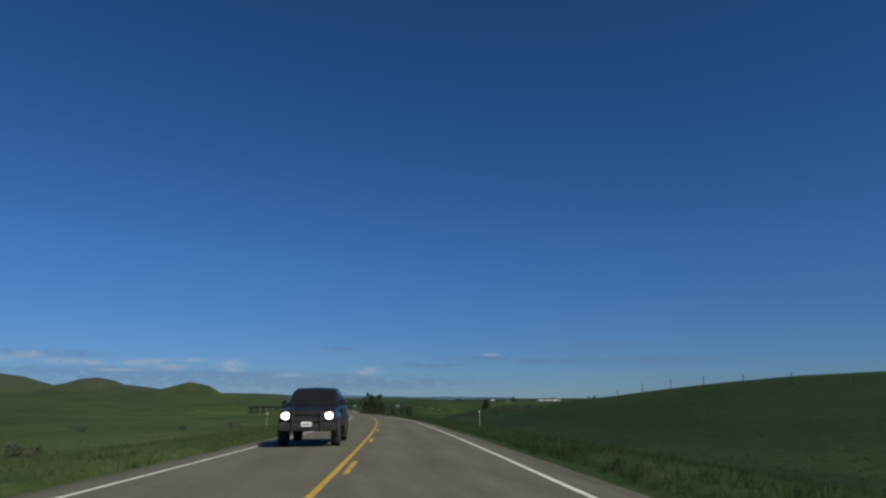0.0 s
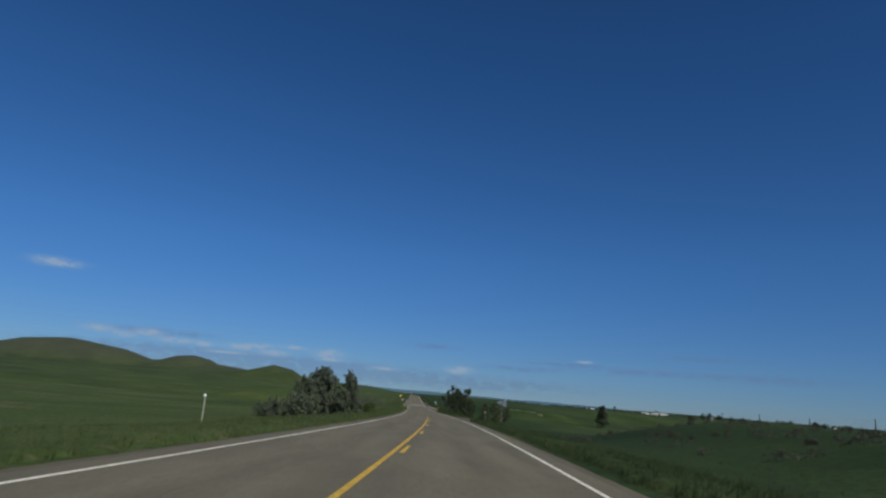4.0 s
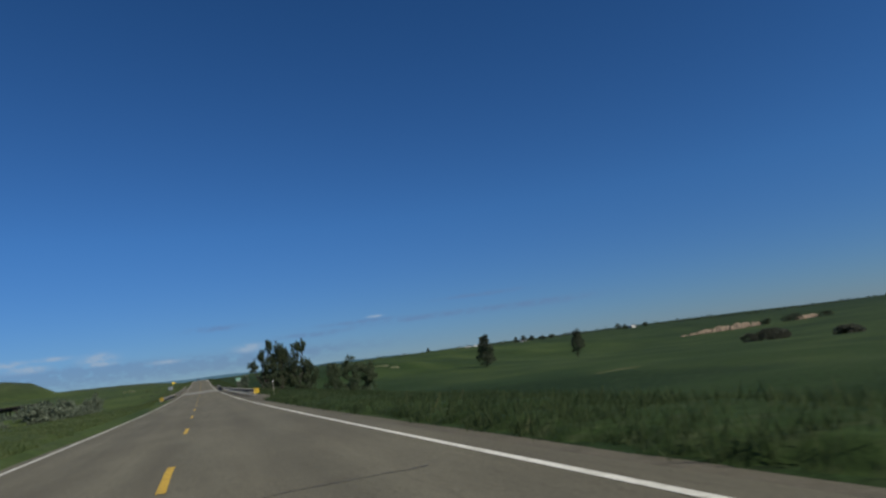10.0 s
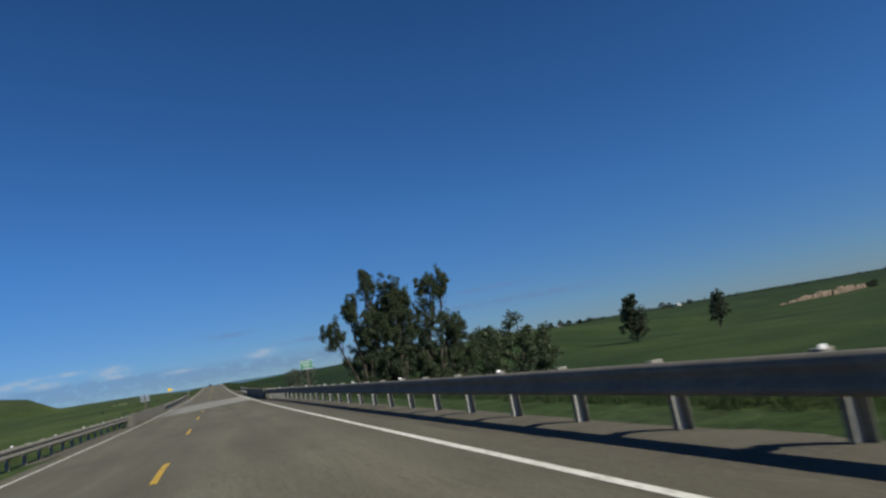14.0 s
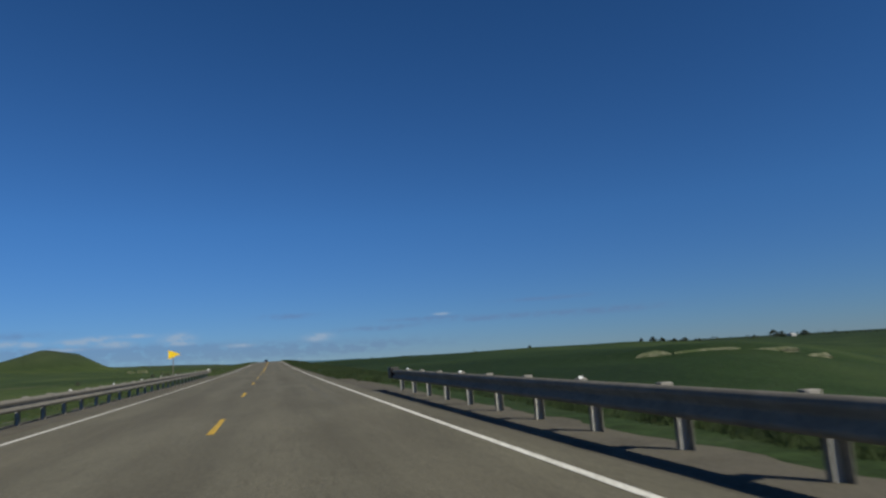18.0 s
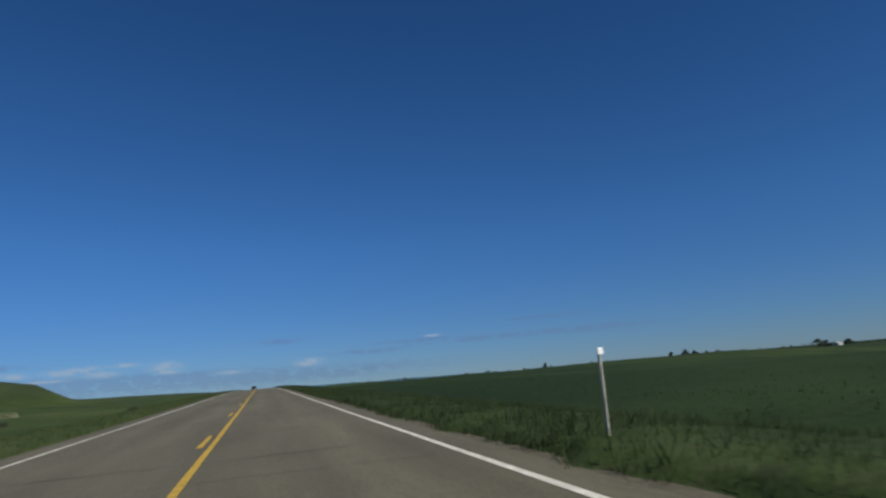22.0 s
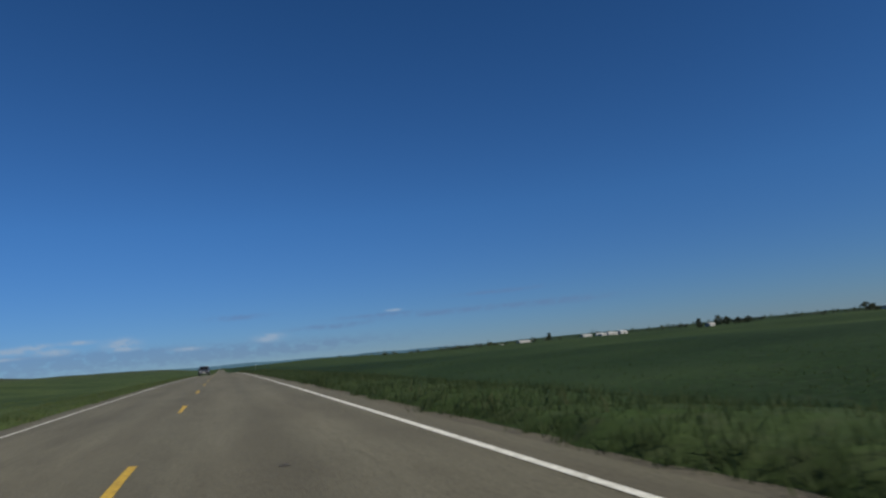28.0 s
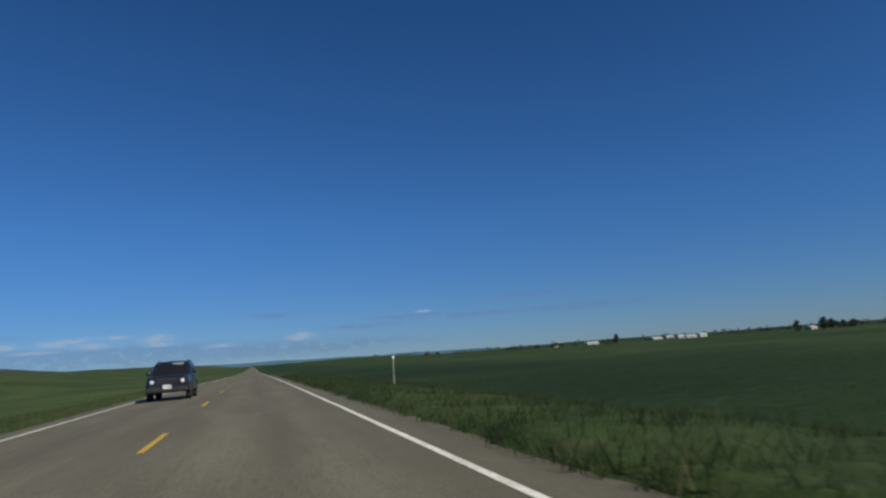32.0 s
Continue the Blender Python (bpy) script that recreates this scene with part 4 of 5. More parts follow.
GROVE = [
    (14.2, 391.2, [(1.0, 0.0, 8.0, 1.0, 1.35), (-0.8, 0.3, 6.2, 0.85, 1.4), (-2.7, 0.0, 4.0, 1.1, 1.25), (0.6, -0.3, 4.1, 1.6, 1.9), (-0.2, 0.4, 1.3, 1.6, 1.9), (0.5, 0.0, -1.6, 1.8, 1.8)]),
    (17.3, 391.6, [(0.2, 0.0, 7.1, 1.2, 1.7), (1.3, 0.6, 6.2, 0.9, 1.3), (-1.3, 0.8, 5.3, 0.8, 1.2), (0.4, 0.0, 3.8, 1.75, 2.0), (-0.6, 0.3, 0.8, 1.9, 2.0), (-0.3, 0.0, -1.7, 1.9, 1.8)]),
    (20.8, 392.0, [(0.6, 0.0, 7.0, 1.35, 1.6), (2.2, 0.2, 7.5, 0.85, 1.3), (0.0, 0.0, 3.7, 1.7, 2.0), (-0.6, 0.3, 0.6, 1.9, 2.0), (0.0, 0.0, -1.8, 1.9, 1.8), (2.4, 0.3, 3.0, 1.25, 1.6)]),
    (23.6, 393.5, [(-0.6, 0.0, 0.4, 1.5, 1.8), (0.6, 0.4, 2.5, 1.1, 1.4), (1.8, 0.0, 0.5, 1.3, 1.5), (0.0, 0.0, -2.2, 2.0, 1.6)]),
    (18.6, 397.5, [(0.0, 0.0, 5.4, 1.8, 1.8), (-2.0, 0.0, 3.2, 1.5, 1.9), (1.8, 0.3, 3.0, 1.6, 1.9), (0.0, 0.5, 0.4, 2.4, 2.0)]),
]
for i, (x, y, lobes) in enumerate(GROVE):
    lobed("cottonwood_tree", x, y, -5.2, 11 + i, lobes, COT, "tree", "creek grove", COTTONWOOD)
for i, (x, y, top, wide) in enumerate(((31.5, 404, 3.2, 2.2), (36.8, 406, 4.4, 2.6), (42.0, 412, 2.6, 2.4))):
    broadleaf("cottonwood_tree", x, y, top, -6.2, wide, "smaller dark green tree beside the creek grove", "tree", COTTONWOOD, 31 + i, 46, 110, 0.14, 2, 0.08, "creek grove", 1.1)
broadleaf("cottonwood_tree", 108, 484, 6.6, -8.4, 4.0, "lone dark green tree standing in the open meadow", "tree", FAR_LEAF, 41, 80, 60, 0.24, 2, 0.22, "", 1.05)
broadleaf("cottonwood_tree", 181.5, 534, 4.6, -12.2, 4.6, "lone tree with a bare lower trunk in the meadow", "tree", FAR_LEAF, 42, 64, 60, 0.26, 2, 0.40, "", 1.1)

# the big silvery shrub beside the road and its lower neighbours
OLIVE = "large silvery-green roadside shrub with airy upper branches"
THICKET = [
    (-13.2, 175.2, [(-0.2, 0.0, 5.1, 0.9, 0.9), (-1.1, 0.2, 4.3, 0.9, 0.9), (0.7, -0.1, 4.3, 0.8, 0.9), (0.0, 0.0, 3.0, 1.9, 1.3), (-1.2, -0.3, 1.6, 1.7, 1.5), (1.2, -0.4, 1.6, 1.7, 1.5)]),
    (-10.4, 175.0, [(0.1, 0.0, 4.7, 0.6, 0.8), (0.5, 0.1, 3.9, 0.7, 0.8), (0.0, 0.0, 2.9, 1.3, 1.1), (0.5, -0.2, 1.7, 1.4, 1.3), (-1.0, -0.3, 1.7, 1.5, 1.4)]),
    (-15.5, 174.8, [(0.2, 0.0, 4.2, 0.7, 0.7), (0.1, 0.0, 3.1, 1.2, 1.1), (-0.5, -0.2, 1.5, 1.6, 1.4), (0.7, -0.3, 1.4, 1.5, 1.4)]),
    (-15.4, 170.2, [(-0.3, 0.0, 1.4, 1.3, 1.1), (0.9, 0.2, 1.4, 1.2, 1.1)]),
    (-17.6, 169.4, [(0.0, 0.0, 1.0, 1.4, 1.0), (-1.1, 0.1, 0.7, 1.2, 0.8)]),
]
for i, (x, y, lobes) in enumerate(THICKET):
    lobed("silvery_shrub", x, y, ground_z(x, y) - 0.05, 51 + i, lobes, OLIVE if i < 3 else "low dense silvery-green shrub growing against a taller one", "shrub", "roadside shrubs", OLIVE_LEAF, 72, 30, 0.058, 0.4, 0.12, 0.15, 1.7, 1.0)
rnd = random.Random(5)
for i in range(11):
    y = rnd.uniform(308, 345)
    x = -rnd.uniform(12, 21)
    g = ground_z(x, y)
    broadleaf("silvery_shrub", x, y, g + rnd.uniform(0.9, 2.2), g - 0.1, rnd.uniform(1.3, 2.2), "rounded silvery shrub in the creek bottom", "shrub", OLIVE_LEAF, 80 + i, 22, 80, 0.11, 3, 0.05, "creek shrubs", 0.75)
for i, (x, y, high) in enumerate(((-23, 352, 4.0), (-27, 358, 4.6), (-31, 364, 5.2), (-36, 370, 5.6), (-25, 368, 4.8), (-41, 372, 5.4), (-46, 378, 5.6), (-29, 374, 5.6), (-34, 379, 6.0))):
    g = ground_z(x, y)
    broadleaf("silvery_shrub", x, y, g + high, g - 0.1, 2.3, "rounded silvery shrub below the timber trestle", "shrub", OLIVE_LEAF, 620 + i, 40, 70, 0.12, 4, 0.05, "creek shrubs", 0.75)
for i, (x, y, top, wide) in enumerate(((10.8, 406.2, 2.9, 0.75), (9.0, 406.8, 1.7, 0.7), (9.8, 409.0, 2.3, 0.75), (-17.0, 366, 3.2, 1.2))):
    broadleaf("young_tree", x, y, top, ground_z(x, y) - 0.1, wide, "thin young tree with sparse grey-green leaves", "tree", OLIVE_LEAF, 120 + i, 24, 60, 0.06, 3, 0.3, "", 0.55)
for i in range(90):
    x, y = rnd.uniform(17, 46), rnd.uniform(128, 205)
    g = ground_z(x, y)
    broadleaf("sagebrush", x, y, g + rnd.uniform(0.22, 0.62), g - 0.05, rnd.uniform(0.5, 1.1), "low grey-green sagebrush on the knoll", "shrub", SAGE_LEAF, 1500 + i, 9, 45, 0.045, 3, 0.05, "knoll sagebrush", 0.30)
for i in range(16):
    x, y = -rnd.uniform(9, 34), rnd.choice((rnd.uniform(20, 110), rnd.uniform(505, 620)))
    g = ground_z(x + float(road_x(y)), y)
    broadleaf("sagebrush", x + float(road_x(y)), y, g + rnd.uniform(0.35, 0.8), g - 0.05, rnd.uniform(0.5, 1.1), "low pale sagebrush in the grass", "shrub", SAGE_LEAF, 190 + i, 8, 50, 0.055, 3, 0.05, "grassland sagebrush", 0.4)
for i, (x, y, high, wide) in enumerate(((226, 452, 5.2, 5.0), (220, 455, 4.0, 4.4), (233, 456, 4.6, 4.6), (240, 459, 3.4, 4.0), (196, 392, 2.6, 3.6), (204, 396, 2.2, 3.4), (512, 702, 6, 6), (524, 704, 7, 6), (566, 706, 5, 7), (486, 704, 5, 5))):
    g = ground_z(x, y)
    broadleaf("dark_shrub", x, y, g + high, g - 0.2, wide, "dark grey-green shrub in the far meadow", "shrub", FAR_LEAF if i > 5 else SAGE_LEAF, 220 + i, 60, 60, 0.2, 4, 0.02, "meadow shrubs", 1.0)

# far farmstead trees
for i, (x, y, high, wide) in enumerate(((412, 1453, 11, 3.4), (526, 1298, 10, 3.6), (523, 1262, 11, 4.5), (545, 1275, 9, 5.0), (575, 1290, 8, 6.0), (681, 1210, 10, 7.0), (700, 1216, 8, 6.0), (600, 1300, 7, 7), (760, 1240, 7, 8))):
    g = ground_z(x, y)
    broadleaf("farm_tree", x, y, g + high, g - 0.2, wide, "dark green tree of a far farmstead shelterbelt", "tree", FAR_LEAF, 240 + i, 26, 60, 0.42, 1, 0.05, "farmstead trees", 1.9)
v, f, base = [], [], 0
for k in range(420):
    far = rnd.uniform(1300, 3200)
    x, y = rnd.uniform(250, 1900), far
    if rnd.random() < 0.6:
        y = rnd.choice((1500, 1720, 1980, 2500)) + rnd.gauss(0, 12)
    g = ground_z(x, y)
    r = rnd.uniform(2, 5)
    q, w = leaves([(x + rnd.uniform(-r, r), y, g + r * 0.5 + rnd.uniform(0, 2)) for _ in range(3)], [r, r * 0.8, r * 0.7], 10, 1.1, np.random.default_rng(900 + k))
    v.append(q)
    f.append(w + base)
    base += len(q)
woods = new("far_shelterbelts", mesh_from("far_shelterbelts", np.concatenate(v), np.concatenate(f), FAR_LEAF, smooth=False))
tagged(woods, "dark lines of far shelterbelt trees across the plain", "trees", kind="stuff")

# ---- farm buildings on the plain ----


def shed(x, y, length, wide, high, turn, label, mat=WALL_WHITE):
    g = ground_z(x, y)
    t = thing("farm_building", (x, y, g - 0.1), turn, label, "building", "far farm buildings")
    bm = bmesh.new()
    box(bm, (-length / 2, -wide / 2, 0), (length / 2, wide / 2, high))
    part("wall", bm, mat, t)
    bm = bmesh.new()
    rise = wide * 0.22
    v = [bm.verts.new(p) for p in ((-length / 2 - 0.4, -wide / 2 - 0.4, high), (length / 2 + 0.4, -wide / 2 - 0.4, high), (length / 2 + 0.4, wide / 2 + 0.4, high), (-length / 2 - 0.4, wide / 2 + 0.4, high),
                                   (-length / 2 - 0.4, 0, high + rise), (length / 2 + 0.4, 0, high + rise))]
    for q in ((0, 1, 5, 4), (2, 3, 4, 5), (0, 4, 3), (1, 2, 5), (3, 2, 1, 0)):
        bm.faces.new([v[i] for i in q])
    bmesh.ops.recalc_face_normals(bm, faces=bm.faces)
    part("roof", bm, ROOF_GREY, t)
    for k in range(max(1, int(length / 14))):
        bm = bmesh.new()
        cx = -length / 2 + (k + 0.5) * length / max(1, int(length / 14))
        box(bm, (cx - 0.8, -wide / 2 - 0.06, 0.05 if k == 0 else 1.0), (cx + 0.8, -wide / 2 + 0.02, min(high - 0.5, 2.1)))
        part("door" if k == 0 else "window", bm, DARK_OPENING, t)
    return t


LONG = "long low white farm building with a pale roof"
for x, y, length, wide, high, turn in ((484, 1480, 14, 9, 2.2, 6), (512, 1492, 9, 8, 2.8, -12), (534, 1498, 8, 8, 2.6, 8), (492, 1796, 19, 10, 2.4, 4), (344, 1388, 14, 8, 2.1, 3), (455, 1392, 8, 7, 2.6, 10), (472, 1396, 12, 8, 2.9, -8),
                                       (490, 1400, 10, 8, 4.0, 5), (535, 1290, 9, 7, 3.6, 12), (705, 1204, 12, 8, 4.0, 20)):
    shed(x, y, length, wide, high * 0.75, turn, LONG if length > 11 else "small white farm building among far trees")

# ---- rock outcrop and eroded creek bank ----


def crag(x, y, length, high, deep, mat, label, seed, name="rock_outcrop", category="rock"):
    """A weathered rock face with broken ledges, running along x."""
    r = random.Random(seed)
    g = ground_z(x, y)
    n, m = max(6, int(length / 1.6)), 6
    v = []
    for i in range(n + 1):
        s = i / n
        env = (math.sin(math.pi * s) ** 0.25) * (0.82 + 0.18 * math.sin(s * 23 + seed) * math.sin(s * 9.1))
        for j in range(m + 1):
            k = j / m
            v.append((x + (s - 0.5) * length + r.uniform(-0.25, 0.25), y - deep * (1 - k) * (0.6 if j % 2 else 1.0) * (0.6 + 0.5 * r.random()), g - 0.6 + (high * env + 0.6) * k + r.uniform(-0.04, 0.04) * high))
    for i in range(n + 1):
        v.append((v[i * (m + 1) + m][0], y + deep * 2.5, g - 0.2))
    f = [tuple(int(i) for i in q) for q in grid_faces(n + 1, m + 1)]
    b = (n + 1) * (m + 1)
    for i in range(n):
        f.append((i * (m + 1) + m, b + i, b + i + 1, (i + 1) * (m + 1) + m))
    ob = new(name, mesh_from(name, v, f, mat, smooth=False))
    return tagged(ob, label, category, "pale rock faces")


for i, (x, y, length, high) in enumerate(((404, 704, 12, 2.4), (418, 705, 20, 4.4), (436, 706, 24, 5.6), (457, 704, 26, 5.8), (476, 705, 14, 4.2), (540, 712, 16, 4.4), (558, 716, 20, 4.6), (392, 702, 7, 1.4))):
    crag(x, y, length, high, 2.0, SANDSTONE, "broken tan sandstone outcrop in a grassy hillside", 300 + i)
for i, (x, y, length, high) in enumerate(((51.5, 508.5, 6.0, 0.8), (60, 508.8, 11.0, 0.3), (70, 508.2, 9.0, 0.3), (76.5, 506.5, 4.5, 0.7), (-35.4, 637.4, 3.0, 1.1), (-38.6, 638.0, 2.0, 0.8))):
    crag(x, y, length, high, 0.8, STONE_PALE, "pale eroded clay face in the grassy creek bank", 320 + i, "eroded_bank", "bank")

# ---- old trestle to the left ----


def trestle(x0, y0, x1, y1, top):
    """A low timber trestle: bents of piles, caps, stringers and a deck."""
    length = math.hypot(x1 - x0, y1 - y0)
    turn = math.degrees(math.atan2(y1 - y0, x1 - x0))
    t = thing("timber_trestle", (x0, y0, top - 4.6), turn, "old dark timber trestle bridge over the creek bottom", "bridge")
    n = int(length / 3.6)
    for i in range(n + 1):
        cx = i * length / n
        for cy in (-1.5, -0.5, 0.5, 1.5):
            part("timber_leg", tube(bmesh.new(), (cx, cy * 1.15, -1.5), (cx, cy, 3.7), 0.17, 0.15, 7), CREOSOTE, t)
        bm = bmesh.new()
        box(bm, (cx - 0.17, -2.1, 3.7), (cx + 0.17, 2.1, 4.0), 0.02)
        part("cap_beam", bm, CREOSOTE, t)
    for cy in (-1.6, -0.8, 0.8, 1.6):
        bm = bmesh.new()
        box(bm, (-0.6, cy - 0.12, 4.0), (length + 0.6, cy + 0.12, 4.4))
        part("stringer", bm, CREOSOTE, t)
    for k in range(int(length / 0.9)):
        bm = bmesh.new()
        box(bm, (k * 0.9, -2.1, 4.4), (k * 0.9 + 0.62, 2.1, 4.58))
        part("tie", bm, CREOSOTE, t)
    return t


for i, (x, y, top) in enumerate(((-8.3, 178.0, 1.3), (-8.0, 182.0, 1.1), (-9.2, 185.5, 1.2))):
    g = ground_z(x, y)
    broadleaf("green_shrub", x, y, g + top, g - 0.1, 1.0, "low green brush in tall grass beside the shrub", "shrub", BLADES, 700 + i, 24, 110, 0.05, 5, 0.02, "low green brush", 0.42)
trestle(-28.5, 384, -50.0, 396, 2.35)

# ---- fence lines ----


def fence(points, high, label, wires=4, seed=3):
    r = random.Random(seed)
    t = thing("wire_fence", (0, 0, 0), 0, label, "fence", "wire fences")
    tops = []
    for x, y in points:
        g = ground_z(x, y)
        h = high * r.uniform(0.92, 1.1)
        part("post", tube(bmesh.new(), (x, y, g - 0.3), (x + r.uniform(-0.06, 0.06), y + r.uniform(-0.06, 0.06), g + h), r.uniform(0.05, 0.085), 0.045, 7), BARK, t)
        tops.append((x, y, g))
    for k in range(wires):
        bm = bmesh.new()
        for a, b in zip(tops, tops[1:]):
            z = high * (0.3 + 0.2 * k)
            tube(bm, (a[0], a[1], a[2] + z), (b[0], b[1], b[2] + z), 0.004, 0.004, 4)
        part("wire", bm, GALVANISED, t)
    return t


fence([(41 + 6 * math.sin(i * 0.35) * 0.3 + max(0, 90 - (60 + i * 9.5)) * 0.03, 60 + i * 9.5) for i in range(17)], 1.35, "sagging wire fence on old wooden posts along the knoll", seed=7)

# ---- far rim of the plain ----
# Blue distance haze is put into these hills' base colour and a faint glow.
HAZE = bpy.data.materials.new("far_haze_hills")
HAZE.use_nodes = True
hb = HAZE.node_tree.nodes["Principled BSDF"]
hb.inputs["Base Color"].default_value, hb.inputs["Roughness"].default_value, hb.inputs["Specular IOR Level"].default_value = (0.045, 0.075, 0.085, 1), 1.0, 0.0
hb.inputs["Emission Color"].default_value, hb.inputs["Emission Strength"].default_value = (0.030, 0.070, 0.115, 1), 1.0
v = []
angles = np.linspace(-70, 100, 171)
for a in angles:
    e = float(np.interp(a, [-70, -25, -12, 0, 8, 15, 30, 55, 100], [0.9, 0.95, 0.9, 0.62, 0.50, 0.38, 0.08, -0.12, -0.12]))
    e += 0.05 * math.sin(a * 0.9) * math.sin(a * 0.37 + 1) + 0.02 * math.sin(a * 3.1)
    d = 4050.0
    x, y = math.sin(radians(a)) * d, 380 + math.cos(radians(a)) * d
    v += [(x, y, -60.0), (x, y, 2.5 + d * math.tan(radians(e)))]
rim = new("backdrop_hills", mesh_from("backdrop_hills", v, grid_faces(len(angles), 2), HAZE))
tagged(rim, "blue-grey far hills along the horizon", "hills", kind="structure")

# ---- gravel turnouts on the right ----


def turnout(name, outline, label, mat):
    """A gravel apron beside the shoulder; outline gives its reach from the road's middle along y."""
    v, n = [], 10
    yy = np.arange(outline[0][0], outline[-1][0] + 0.1, 0.6)
    r = random.Random(name)
    for y in yy:
        reach = float(lerp(y, *outline)) + r.uniform(-0.14, 0.14)
        for k in range(n):
            u = 4.05 + max(0.3, reach - 4.05) * k / (n - 1)
            v.append((u + float(road_x(y)), y, max(float(land(u, y)) + 0.04, float(road_z(y)) - 0.03 - 0.05 * (u - 4.05)) - (0.02 if k == 0 else 0) - (0.5 if k == n - 1 else 0)))
    ob = new(name, mesh_from(name, v, grid_faces(len(yy), n), mat))
    return tagged(ob, label, "gravel turnout", kind="structure")


TURNOUT = material("dark_turnout_gravel", (0.078, 0.073, 0.055), 0.95, second=(0.061, 0.057, 0.043), scale=0.5, fine=(0.108, 0.101, 0.078), fine_scale=14.0, bump=0.8, bump_scale=40.0)
APRON_1 = [(164, 4.3), (170, 4.55), (176, 5.1), (180, 5.9), (185, 7.6), (190, 8.6), (193.7, 7.8), (196.4, 6.95), (201.6, 5.1), (206, 4.7)]
APRON_2 = [(284, 4.7), (288, 4.75), (290.4, 5.0), (292.2, 5.9), (295, 6.1), (302, 6.4), (309, 6.2)]
turnout("turnout_1", APRON_1, "dark gravel side approach joining the highway", TURNOUT)
turnout("turnout_2", APRON_2, "widened gravel shoulder at the guardrail's start", GRAVEL)

# ---- vehicles ----
CAR_BLACK = material("dark_metallic_paint", (0.016, 0.017, 0.022), 0.28, 0.3, second=(0.020, 0.021, 0.027), scale=2.0, spec=0.6)
CAR_BLUE = material("blue_black_metallic_paint", (0.016, 0.018, 0.030), 0.28, 0.3, second=(0.020, 0.023, 0.037), scale=2.0, spec=0.6)
GLASS = material("tinted_car_glass", (0.012, 0.014, 0.016), 0.06, 0.0, second=(0.016, 0.018, 0.02), scale=1.0, spec=0.8)
RUBBER = material("tyre_rubber", (0.018, 0.018, 0.018), 0.9, second=(0.03, 0.029, 0.027), scale=8.0)
TRIM = material("black_plastic_trim", (0.02, 0.02, 0.021), 0.6, second=(0.03, 0.03, 0.03), scale=6.0)
CHROME = material("chrome", (0.75, 0.76, 0.78), 0.15, 1.0, second=(0.65, 0.66, 0.68), scale=6.0)
RIM = material("dark_alloy", (0.10, 0.10, 0.105), 0.4, 0.8, second=(0.16, 0.16, 0.165), scale=9.0)
LENS = material("headlight_lens", (0.72, 0.74, 0.76), 0.12, 0.2, spec=0.8, second=(0.6, 0.62, 0.64), scale=12.0)


def lit(name, colour, strength):
    m = bpy.data.materials.new(name)
    m.use_nodes = True
    b = m.node_tree.nodes["Principled BSDF"]
    b.inputs["Base Color"].default_value, b.inputs["Roughness"].default_value = (*colour, 1), 0.2
    b.inputs["Emission Color"].default_value, b.inputs["Emission Strength"].default_value = (*colour, 1), strength
    return m


LAMP_WHITE, LAMP_AMBER = lit("lit_headlight", (1.0, 0.93, 0.8), 6.0), lit("lit_amber_lamp", (1.0, 0.42, 0.03), 2.5)


def loft(sections, bevel=0.0):
    """A closed skin through cross-sections (y, [(x, z), ...]) of equal length."""
    bm = bmesh.new()
    rings = [[bm.verts.new((x, y, z)) for x, z in pts] for y, pts in sections]
    n = len(rings[0])
    for a, b in zip(rings, rings[1:]):
        for i in range(n):
            j = (i + 1) % n
            bm.faces.new((a[i], a[j], b[j], b[i]))
    bm.faces.new(rings[0][::-1])
    bm.faces.new(rings[-1])
    bmesh.ops.recalc_face_normals(bm, faces=bm.faces)
    if bevel:
        bmesh.ops.bevel(bm, geom=[e for e in bm.edges if e.calc_face_angle(0) > 0.6], offset=bevel, segments=2, affect="EDGES", profile=0.5)
    return bm


def ring(w, z0, z1, top=None, crown=0.0):
    """Half-width at the sill, heights, half-width at the top: one body section, left to right over the top."""
    top = w if top is None else top
    mid = z0 + (z1 - z0) * 0.55
    return [(-w * 0.94, z0), (-w, z0 + (z1 - z0) * 0.2), (-w * 1.01, mid), (-top, z1 - 0.03), (-top * 0.92, z1), (0, z1 + crown), (top * 0.92, z1), (top, z1 - 0.03), (w * 1.01, mid), (w, z0 + (z1 - z0) * 0.2), (w * 0.94, z0)]


def wheel(parent, x, y, r, wide, side):
    bm = bmesh.new()
    n = 28
    prof = [(0.62, -0.5), (0.93, -0.5), (1.0, -0.36), (1.0, 0.36), (0.93, 0.5), (0.62, 0.5)]
    vs = [[bm.verts.new((wide * o, r * q * math.cos(k * math.tau / n), r * q * math.sin(k * math.tau / n))) for q, o in prof] for k in range(n)]
    for k in range(n):
        for i in range(len(prof)):
            j = (i + 1) % len(prof)
            bm.faces.new((vs[k][i], vs[k][j], vs[(k + 1) % n][j], vs[(k + 1) % n][i]))
    bmesh.ops.recalc_face_normals(bm, faces=bm.faces)
    w = new("wheel")
    w.parent = parent
    w.location = (x, y, r)
    part("tyre", bm, RUBBER, w, smooth=True)
    bm = bmesh.new()
    bmesh.ops.create_cone(bm, cap_ends=True, segments=24, radius1=r * 0.63, radius2=r * 0.60, depth=wide * 0.5, matrix=Matrix.Rotation(radians(90), 4, "Y"))
    part("rim", bm, RIM, w)
    for k in range(6):
        bm = bmesh.new()
        box(bm, (side * wide * 0.25 - 0.012, -0.045, r * 0.1), (side * wide * 0.25 + 0.012, 0.045, r * 0.58), 0.008)
        ob = part("spoke", bm, POST_STEEL, w)
        ob.rotation_euler[0] = k * math.tau / 6
    return w


